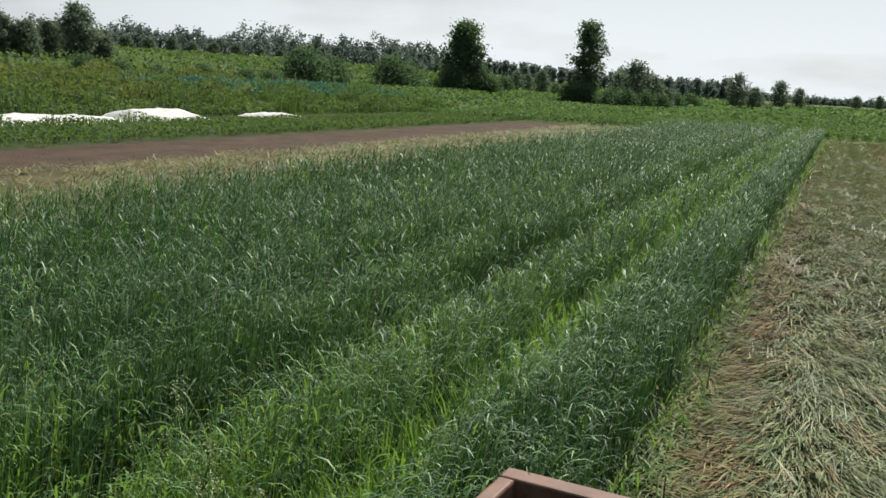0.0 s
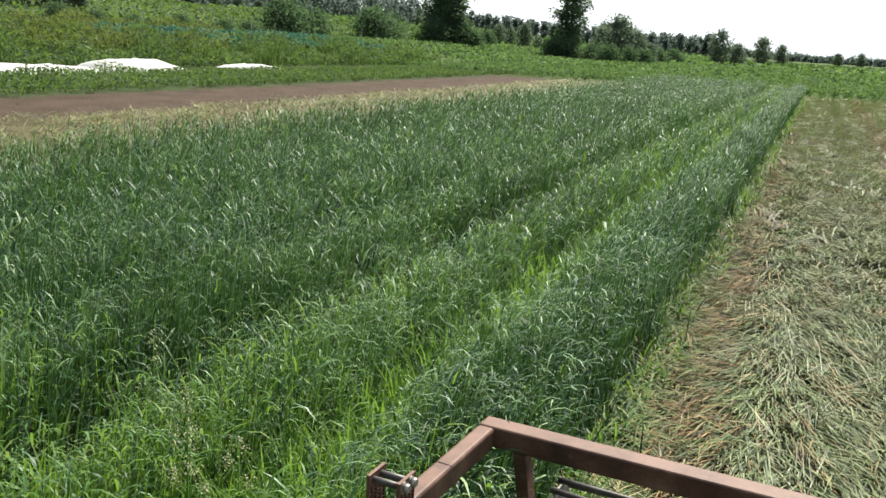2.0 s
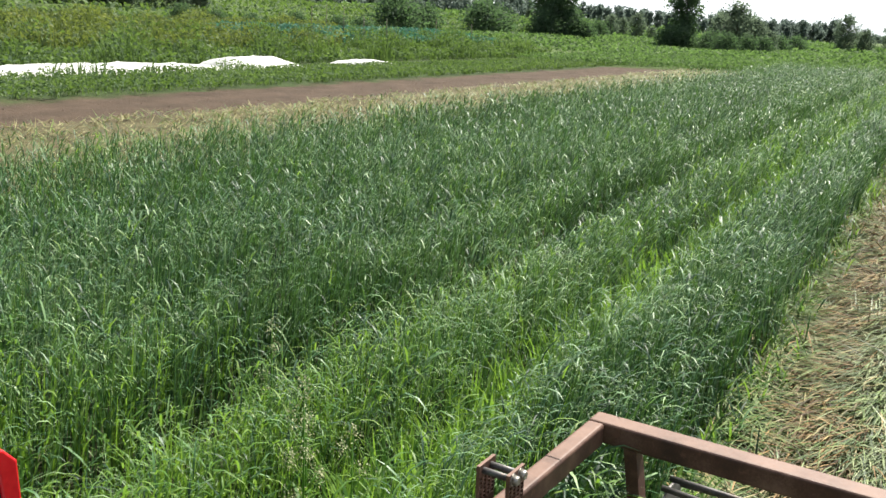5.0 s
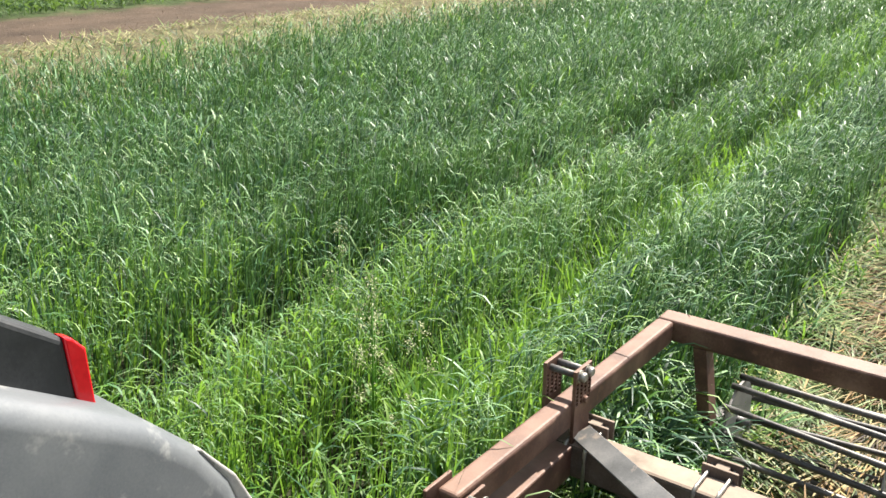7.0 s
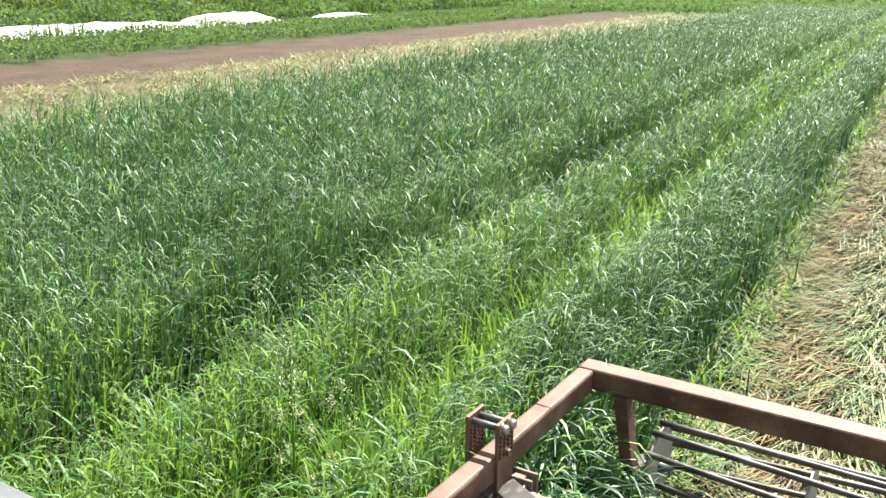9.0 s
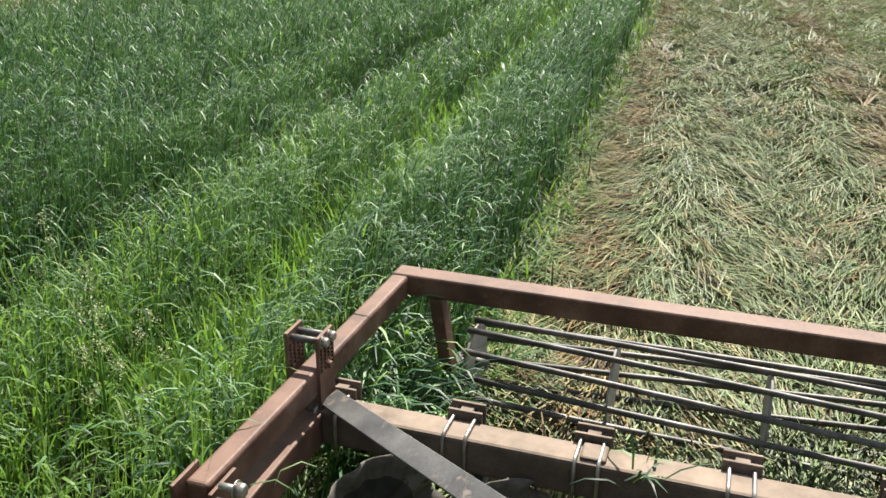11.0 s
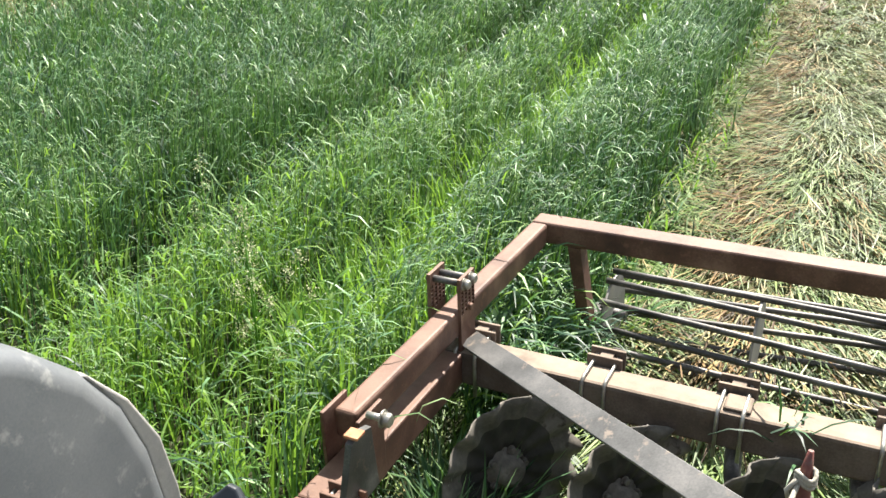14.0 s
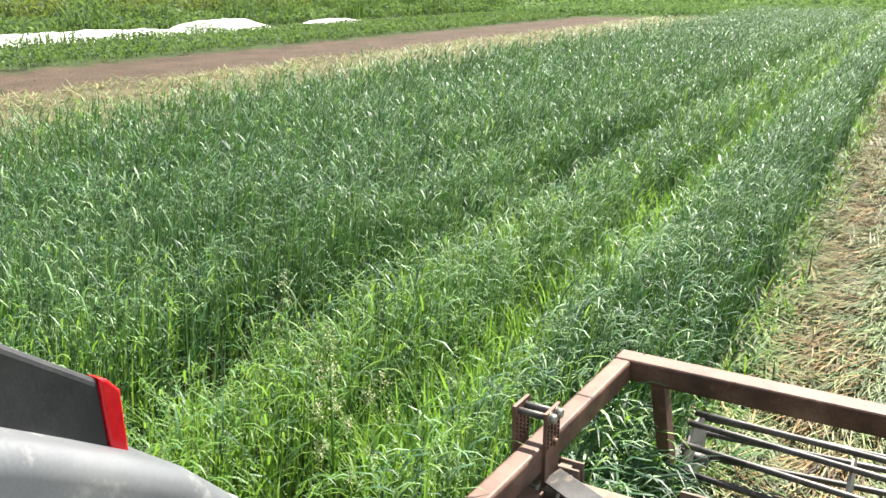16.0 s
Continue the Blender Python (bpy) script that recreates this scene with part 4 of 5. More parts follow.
# reservoir between two dark plates, leaning outwards beside the seat
E_R = Vector((0.9625, 0.264, 0.0068)).normalized()
E_U = Vector((-0.163, 0.575, 0.80))
E_U = (E_U - E_R * E_U.dot(E_R)).normalized()
E_W = E_R.cross(E_U)
NEAR = Matrix.Translation((-0.4397, 0.4121, 1.52)) @ Matrix((E_R, E_U, E_W)).transposed().to_4x4()
S = 0.000452


def reservoir():
    h = thing("reservoir", BASE @ NEAR, "white plastic fluid reservoir with yellowed cap between black plates", "reservoir")

    def xy(px, py):
        return ((px - 180) * S, (700 - py) * S)
    bm = bmesh.new()
    prism(bm, [xy(-60, 620), xy(100, 476), xy(118, 482), xy(190, 580), xy(185, 600), xy(0, 760), xy(-60, 800)], 0.012, pose(0, 0, -0.035), 0.003)
    part("back_plate", bm, BLACKM, h, "scratched black steel plate")
    bm = bmesh.new()
    prism(bm, [xy(306, 594), xy(332, 596), xy(346, 655), xy(350, 705), xy(240, 900), xy(66, 900), xy(244, 680)], 0.012, pose(0, 0, 0.0), 0.003)
    prism(bm, [xy(352, 790), xy(395, 850), xy(380, 900), xy(240, 900)], 0.012, pose(0, 0, -0.05), 0.003)
    part("front_plate", bm, BLACKM, h, "curved black steel plate")
    # moulded body
    bm = bmesh.new()
    prism(bm, [xy(185, 606), xy(225, 598), xy(270, 632), xy(238, 695), xy(62, 910), xy(-90, 910), xy(60, 740)], 0.05, pose(0, 0, -0.045), 0.010)
    for f in bm.faces:
        f.smooth = True
    body = part("tank", bm, WHITEP, h, "stained white plastic tank")
    bm = bmesh.new()
    key = [xy(214, 570), xy(232, 590), xy(226, 628), xy(196, 672), xy(160, 718), xy(140, 712), xy(152, 660), xy(184, 606)]
    loop = []
    for i in range(len(key)):
        o, p, q, r = (Vector(key[(i + j) % len(key)]) for j in (-1, 0, 1, 2))
        for k in range(4):
            u = k / 4
            loop.append(0.5 * (2 * p + (q - o) * u + (2 * o - 5 * p + 4 * q - r) * u * u + (3 * p - o - 3 * q + r) * u ** 3))
    pipe(bm, [Vector((p.x, p.y, 0.012)) for p in loop], 0.0048, 10, True)
    for f in bm.faces:
        f.smooth = True
    part("moulded_lip", bm, WHITEP, body)
    bm = bmesh.new()
    prism(bm, [tuple(p) for p in loop[::2]], 0.006, pose(0, 0, 0.004), 0.0)
    part("recess", bm, STAINED, body, "brown-stained hollow in the moulded tank")
    cx, cy = xy(82, 773)
    bm = bmesh.new()
    tilt = pose(cx, cy + 0.002, 0.0, -44, 10, 0)
    lathe(bm, ((0.026, -0.012), (0.027, 0.004), (0.031, 0.006), (0.0325, 0.012), (0.031, 0.018), (0.026, 0.021), (0.0, 0.0215)), 32, tilt)
    cap = part("cap", bm, CREAM, h, "yellowed ribbed plastic cap")
    for k in range(4):
        bm = bmesh.new()
        box(bm, (-0.018 + 0.012 * k - 0.0025, -0.010, 0.020), (-0.018 + 0.012 * k + 0.0025, 0.010, 0.0222), 0.001, tilt, 1)
        part("rib", bm, CREAM, cap)
    bm = bmesh.new()
    x0, y0 = xy(130, 740)
    x1, y1 = xy(178, 735)
    x2, y2 = xy(150, 800)
    pipe(bm, ((x0, y0, 0.012), ((x0 + x1) / 2, y0 + 0.01, 0.02), (x1, y1, 0.016), (x2 + 0.01, y2 + 0.02, 0.014), (x2, y2, 0.008)), 0.006, 8)
    part("cap_strap", bm, CREAM, h)
    return h


reservoir()


def bumper():
    h = thing("bumper_stop", BASE @ NEAR, "black rubber bumper on a threaded steel rod", "bumper")

    def at(px, py, w):
        return Vector(((px - 180) * S, (700 - py) * S, w))
    a, b = at(338, 768, -0.01), at(228, 960, 0.03)
    d = (a - b).normalized()
    q = d.to_track_quat("Z", "Y").to_matrix().to_4x4()
    bm = bmesh.new()
    pts, rs = [], []
    n = 110
    for k in range(n + 1):
        pts.append(b.lerp(a, k / n))
        rs.append(0.0120 if k % 2 else 0.0128)
    pipe(bm, pts, rs, 12)
    part("threaded_rod", bm, STRAP, h, "dull threaded steel rod")
    bm = bmesh.new()
    lathe(bm, ((0.013, -0.008), (0.016, -0.006), (0.030, -0.004), (0.035, -0.001), (0.0355, 0.006), (0.033, 0.009)), 36, Matrix.Translation(a) @ q)
    part("pad", bm, RUBBER, h, "round black rubber pad")
    # a thin pale disc paints the lit upper rim onto the pad
    bm = bmesh.new()
    lathe(bm, ((0.030, 0.0), (0.0325, 0.001), (0.030, 0.004), (0.0, 0.005)), 36, Matrix.Translation(a + d * 0.0095) @ q)
    part("pad_top", bm, RIM, h, "pale top of the pad, painted as its lit rim")
    return h


bumper()


# ---- the standing crop ----
def local_x(x, y):
    a = radians(-AXIS)
    return x * math.cos(a) - y * math.sin(a)


TUFTS = RNG.uniform(0, 1, 4096)


def oats():
    S_ = Strips()

    def zone(x0, x1, y0, y1, near, far, density, seg, wide, leaves):
        n = int((x1 - x0) * (y1 - y0) * density)
        x, y = RNG.uniform(x0, x1, n), RNG.uniform(y0, y1, n)
        r = np.hypot(x, y)
        keep = (r >= near) & (r < far)
        # drilled in narrow rows along y
        row = 0.16
        x = np.where(r < 20, (np.round(x / row) + RNG.normal(0, 0.2, n)) * row, x)
        edge = -0.94 + 0.07 * wave(x * 0, y, 2.3)
        keep &= np.where(y > 3.45, x < edge, local_x(x, y) < -1.385 + 0.02 * wave(x, y, 3.0))
        keep &= (x > -8.75 + 0.25 * wave(x * 0, y, 0.9)) & (y < 56.5 + 1.0 * wave(x, y, 0.7))
        # keep clear of the wheel and fender
        keep &= ~((x > -1.25) & (y < 0.95))
        # wheel lanes and thin places
        lane = np.zeros(n)
        for c, w, a in ((-1.83, 0.17, 1.0), (-2.90, 0.20, 1.0), (-3.85, 0.16, 0.7), (-4.8, 0.16, 0.7), (-5.75, 0.16, 0.65), (-6.6, 0.16, 0.6), (-7.5, 0.16, 0.6)):
            lane = np.maximum(lane, a * np.exp(-((x - c - 0.06 * wave(x * 0, y, 0.9, c)) / w) ** 2))
        keep &= RNG.uniform(size=n) > 0.88 * lane
        # the bed between the two nearest lanes is lighter and lower than its neighbours
        flank = smooth(-2.95, -2.72, x) * smooth(-1.72, -1.95, x)
        x, y, lane, flank = x[keep], y[keep], lane[keep], flank[keep]
        n = len(x)
        h = (0.80 + 0.07 * wave(x, y, 0.9) + 0.05 * wave(x, y, 3.1, 2)) * RNG.uniform(0.80, 1.12, n) * (1 - 0.58 * lane)
        h *= 1 - 0.10 * smooth(-1.3, -0.95, x) * RNG.uniform(0, 1, n)
        tuft = TUFTS[(np.floor(x / 0.17).astype(int) * 7919 + np.floor(y / 0.24 + 0.5 * np.floor(x / 0.17)).astype(int) * 104729) % 4096]
        h *= (0.74 + 0.36 * tuft) * (1 - 0.13 * flank) * (1 + 0.03 * smooth(-2.9, -3.1, x))
        z = ground_z(x, y) - 0.02
        base = np.stack([x, y, z], 1)
        wind = RNG.normal(0.3, 1.0, n)
        young = RNG.uniform(size=n) < 0.015 + 0.7 * (x > -2.2) * lane ** 2 + 0.14 * flank + 0.10 * smooth(0.1, 0.9, wave(x, y, 1.1, 5)) + 0.6 * smooth(2.2, 0.5, np.hypot(x + 2.3, 0.8 * (y - 1.6)))
        # darker blue-green: a bed tone to the left, painted shade along the open side
        blue = (1 - 0.8 * flank) * 0.10 + 0.38 * smooth(-3.4, -4.6, x + 0.5 * wave(x, y, 0.6, 3)) + 0.26 * smooth(-1.95, -1.55, x)
        young &= (x < -1.62) | (RNG.uniform(size=n) < 0.3) | (y < 3.4)
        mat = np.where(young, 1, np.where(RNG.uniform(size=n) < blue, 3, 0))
        lean = np.abs(RNG.normal(0.05, 0.07, n))
        S_.add(base, wind, h, 0.0075 * wide, lean, 0.16, mat, 2 if seg > 2 else 1, RNG.uniform(-1.2, 1.2, n))
        for k in range(leaves):
            frac = (0.30, 0.52, 0.74, 0.12, 0.88)[k % 5] + RNG.uniform(-0.10, 0.10, n)
            b = base + np.stack([np.cos(wind) * lean * h * frac, np.sin(wind) * lean * h * frac, h * frac], 1)
            turn = np.where(RNG.uniform(size=n) < 0.45, RNG.normal(0.0, 0.7, n), RNG.uniform(-math.pi, math.pi, n))
            S_.add(b, turn, RNG.uniform(0.14, 0.30, n), RNG.uniform(0.0065, 0.0125, n) * wide, RNG.uniform(0.08, 0.5, n), RNG.uniform(0.3, 2.2, n), mat, seg, RNG.uniform(-0.7, 0.7, n))
        # nodding panicles
        # arched flag leaves that nod the same way and catch the light
        for frac in ((0.84, 0.97) if wide > 1 else (0.93,)):
            b = base + np.stack([np.cos(wind) * lean * h * frac, np.sin(wind) * lean * h * frac, h * frac], 1)
            turn = np.where(RNG.uniform(size=n) < 0.7, RNG.normal(0.1, 0.6, n), RNG.uniform(-math.pi, math.pi, n))
            S_.add(b, turn, RNG.uniform(0.08, 0.19, n), RNG.uniform(0.0055, 0.0105, n) * wide, RNG.uniform(0.2, 0.8, n), RNG.uniform(0.8, 2.3, n), mat, seg, RNG.uniform(-0.4, 0.4, n))
        ripe = RNG.uniform(size=n) < 0.7 * (1 - lane)
        b = (base + np.stack([np.cos(wind) * lean * h, np.sin(wind) * lean * h, h * 0.97], 1))[ripe]
        m = len(b)
        for k in range(5):
            off = np.stack([RNG.normal(0, 0.022, m), RNG.normal(0, 0.022, m), RNG.uniform(-0.09, 0.03, m)], 1)
            S_.add(b + off, RNG.uniform(-math.pi, math.pi, m), RNG.uniform(0.022, 0.036, m) * wide ** 0.5, 0.0055 * wide, RNG.uniform(1.2, 2.7, m), 0.4, 2, 1)

    zone(-8.8, -0.9, -3.0, 6.6, 0.0, 6.6, 480, 3, 1.0, 2)
    zone(-8.8, -0.9, 0.0, 13.0, 6.6, 13.0, 235, 2, 1.2, 3)
    zone(-8.8, -0.9, 8.0, 27.0, 13.0, 27.0, 125, 2, 1.7, 3)
    zone(-8.8, -0.9, 24.0, 58.0, 27.0, 90.0, 84, 2, 2.6, 2)
    # thin growth left standing between the side frame and the roller
    n = 330
    x, y = RNG.uniform(-1.20, -0.80, n), RNG.uniform(2.55, 3.35, n)
    k = RNG.uniform(size=n) > 0.75 * smooth(-1.1, -0.8, x)
    x, y = x[k], y[k]
    n = len(x)
    base = np.stack([x, y, np.full(n, -0.02)], 1)
    hh = RNG.uniform(0.3, 0.62, n) * (1 - 0.45 * smooth(-1.1, -0.85, x))
    way = RNG.normal(-0.4, 1.1, n)
    mm = RNG.choice([0, 0, 3, 1], n)
    S_.add(base, way, hh, 0.007, RNG.uniform(0.02, 0.3, n), 0.3, mm, 2)
    for k in range(4):
        up = hh * (0.2 + 0.22 * k)
        S_.add(base + np.stack([np.zeros(n), np.zeros(n), up], 1), way + RNG.normal(0, 0.8, n), RNG.uniform(0.14, 0.30, n), RNG.uniform(0.009, 0.016, n), RNG.uniform(0.2, 0.8, n), RNG.uniform(0.8, 2.6, n), mm, 3, RNG.uniform(-0.7, 0.7, n))
    # dark growth along the inner side of the side frame
    n = 420
    x, y = RNG.uniform(-1.08, -0.84, n), RNG.uniform(1.55, 2.25, n)
    for k in range(3):
        S_.add(np.stack([x, y, np.full(n, -0.02)], 1), RNG.uniform(-3.1, 3.1, n), RNG.uniform(0.12, 0.38, n), 0.010, RNG.uniform(0.05, 0.5, n), RNG.uniform(0.2, 1.4, n), RNG.choice([0, 0, 3], n), 3)
    # bright low growth in the two nearest lanes
    for lx, n in ((-1.83, 3600), (-2.80, 500)):
        y = 2.5 + 50 * RNG.uniform(0, 1, n) ** 1.6
        x = lx + RNG.normal(0, 0.075, n) + 0.04 * np.sin(y * 0.9)
        for k in range(2):
            S_.add(np.stack([x, y, np.full(n, -0.02)], 1), RNG.uniform(-3.1, 3.1, n), RNG.uniform(0.28, 0.62, n), 0.012 * (1 + 0.03 * y), RNG.uniform(0.0, 0.35, n), RNG.uniform(0.2, 1.2, n), 1, 3)
    # low young growth along the crop's open side
    n = 2600
    x, y = RNG.uniform(-1.0, -0.62, n), 3.5 + 52 * RNG.uniform(0, 1, n) ** 1.7
    k = RNG.uniform(size=n) > smooth(-0.95, -0.62, x) * 0.9
    x, y = x[k], y[k]
    n = len(x)
    base = np.stack([x, y, np.full(n, -0.02)], 1)
    for k in range(3):
        S_.add(base, RNG.uniform(-3.1, 3.1, n), RNG.uniform(0.08, 0.36, n), 0.011 * (1 + y * 0.03), RNG.uniform(0.1, 1.3, n), RNG.uniform(0.3, 1.6, n), np.where(RNG.uniform(size=n) < 0.55, 1, 0), 3)
    # regrowth in front of the front beam
    n = 1500
    x, y = RNG.uniform(-1.1, 1.2, n), RNG.uniform(0.8, 1.5, n)
    for k in range(3):
        S_.add(np.stack([x, y, np.full(n, -0.02)], 1), RNG.uniform(-3.1, 3.1, n), RNG.uniform(0.08, 0.26, n), RNG.uniform(0.009, 0.02, n), RNG.uniform(0.2, 1.3, n), RNG.uniform(0.3, 1.7, n), np.where(RNG.uniform(size=n) < 0.22, 1, 0), 3)
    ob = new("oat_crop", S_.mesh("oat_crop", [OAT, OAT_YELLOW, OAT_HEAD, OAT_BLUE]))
    tagged(ob, "dense knee-high green oat cover crop standing in rows", "crop", kind="stuff")


oats()


def mulch():
    """Crushed stems lying in fans and swathes over the worked strip."""
    S_ = Strips()

    def zone(x0, x1, y0, y1, clumps, blades, wide, seg, length):
        n = int((x1 - x0) * (y1 - y0) * clumps)
        x, y = RNG.uniform(x0, x1, n), RNG.uniform(y0, y1, n)
        band = np.exp(-((x + 0.47 + 0.014 * (y - 6) + 0.05 * wave(x * 0, y, 1.2)) / 0.20) ** 2)
        band = np.maximum(band, np.exp(-((x - 1.68 - 0.1 * wave(x * 0, y, 1.5, 2)) / 0.22) ** 2))
        band = np.maximum(band, 0.3 * smooth(0.65, 1.05, wave(x, y * 0.3, 1.9, 6)))
        pocket = band * smooth(0.1, 0.7, wave(x, y * 0.45, 7.3, 3))
        keep = ~((y < 3.4) & (local_x(x, y) < -1.33)) & (RNG.uniform(size=n) > 0.95 * pocket)
        x, y, band = x[keep], y[keep], band[keep]
        n = len(x)
        u = RNG.uniform(size=n)
        near = smooth(-0.45, -0.75, x + 0.08 * wave(x, y, 2.0, 1)) * (y > 3.2)
        kind = np.where(u < 0.36 + 0.40 * near, 1, np.where(u < 0.46 + 0.42 * near, 2, 0))
        kind = np.where((RNG.uniform(size=n) < 0.95 * band), np.where(RNG.uniform(size=n) < 0.6, 3, 2), kind)
        kind = np.where((y < 2.6) & (RNG.uniform(size=n) < 0.8), np.where(RNG.uniform(size=n) < 0.75, 1, 2), kind)
        kind = np.where((y < 2.9) & (RNG.uniform(size=n) < 0.92), 1, kind)
        # swathes drawn out along the strip: a pale one, and brown ones beside it
        pale = smooth(-0.25, 0.1, x) * smooth(1.15, 0.8, x) * (y > 3.2)
        streak = smooth(0.1, 0.8, np.sin(x * 9.3 + 0.5 * np.sin(y * 0.7)) + 0.5 * np.sin(x * 23.0 + 0.4 * y)) * (y > 3.2)
        kind = np.where(RNG.uniform(size=n) < 0.6 * pale, np.where(RNG.uniform(size=n) < 0.88, 0, 2), kind)
        kind = np.where(RNG.uniform(size=n) < 0.5 * streak * (1 - 0.5 * pale) * (1 - near), RNG.choice([1, 1, 2, 3, 3], n), kind)
        way = -1.55 + 0.34 * np.sin(x * 4.2 + 0.6 + 0.3 * np.sin(y * 0.8)) + 0.15 * wave(x, y * 0.25, 2.6, 4.0) + RNG.normal(0, 0.13, n)
        way = np.where(RNG.uniform(size=n) < 0.14, RNG.uniform(-3.1, 3.1, n), way)
        way = np.where(RNG.uniform(size=n) < 0.7 * near, -0.75 + RNG.normal(0, 0.35, n), way)
        lift = RNG.uniform(0, 0.03, n)
        k = np.repeat(np.arange(n), blades)
        m = len(k)
        fan = RNG.normal(0, 0.17, m)
        bx, by = x[k] + RNG.normal(0, 0.07, m), y[k] + RNG.normal(0, 0.07, m)
        kk = np.where((RNG.uniform(size=m) < 0.10) & (by > 2.9), RNG.integers(0, 4, m), kind[k])
        S_.add(np.stack([bx, by, lift[k] + RNG.uniform(-0.02, 0.03, m)], 1), way[k] + fan, RNG.uniform(0.4, 1.25, m) * length, RNG.uniform(0.0045, 0.011, m) * wide,
               RNG.uniform(1.2, 1.54, m), RNG.uniform(0.0, 0.5, m), kk, seg, RNG.uniform(-0.5, 0.5, m))

    zone(-1.4, 3.4, 0.4, 4.2, 95, 16, 0.95, 3, 0.30)
    zone(-1.05, 4.2, 4.2, 9.0, 105, 11, 0.95, 2, 0.38)
    zone(-1.05, 6.0, 9.0, 20.0, 60, 9, 1.4, 2, 0.46)
    zone(-1.05, 9.0, 20.0, 57.0, 40, 8, 1.7, 1, 0.45)
    ob = new("crushed_stems", S_.mesh("crushed_stems", [MULCH_GREEN, MULCH_FRESH, MULCH_STRAW, MULCH_RUSTY]))
    tagged(ob, "flattened pale green and straw-coloured crop residue on soil", "mulch", kind="stuff")
    # the dry strip beyond the crop
    S2 = Strips()
    n = 52000
    x, y = RNG.uniform(-15.4, -8.6, n), RNG.uniform(2, 60, n)
    x = np.where(x < -14.2, x + 0.6 * wave(x, y, 1.1), x)
    k = RNG.uniform(size=n) < 0.3 + 0.7 * smooth(-0.5, 0.3, wave(x, y * 0.5, 1.7, 2) + 0.5 * wave(x, y, 4.1))
    x, y = x[k], y[k]
    n = len(x)
    S2.add(np.stack([x, y, ground_z(x, y) + RNG.uniform(0, 0.05, n)], 1), RNG.uniform(-3.1, 3.1, n), RNG.uniform(0.12, 0.4, n), RNG.uniform(0.012, 0.03, n), RNG.uniform(1.0, 1.55, n), 0.2, np.where(RNG.uniform(size=n) < 0.4, 1, 0), 1)
    ob = new("dry_straw", S2.mesh("dry_straw", [STRAW, MULCH_FRESH]))
    tagged(ob, "dry pale straw scattered beside the earth track", "straw", kind="stuff")
    # clods along the track
    n = 900
    S3 = Strips()
    x, y = RNG.uniform(-19.8, -15.4, n), RNG.uniform(6, 54, n)
    S3.leaves(np.stack([x, y, np.full(n, -0.06)], 1), RNG.uniform(0.02, 0.05, n), 0, 1.0)
    ob = new("soil_clods", S3.mesh("soil_clods", [surface("dry_clod", (0.12, 0.085, 0.06), (0.17, 0.125, 0.09), (0.24, 0.18, 0.13), 3, 0.95)]))
    tagged(ob, "crumbled brown soil clods on the earth track", "soil", kind="stuff")


mulch()


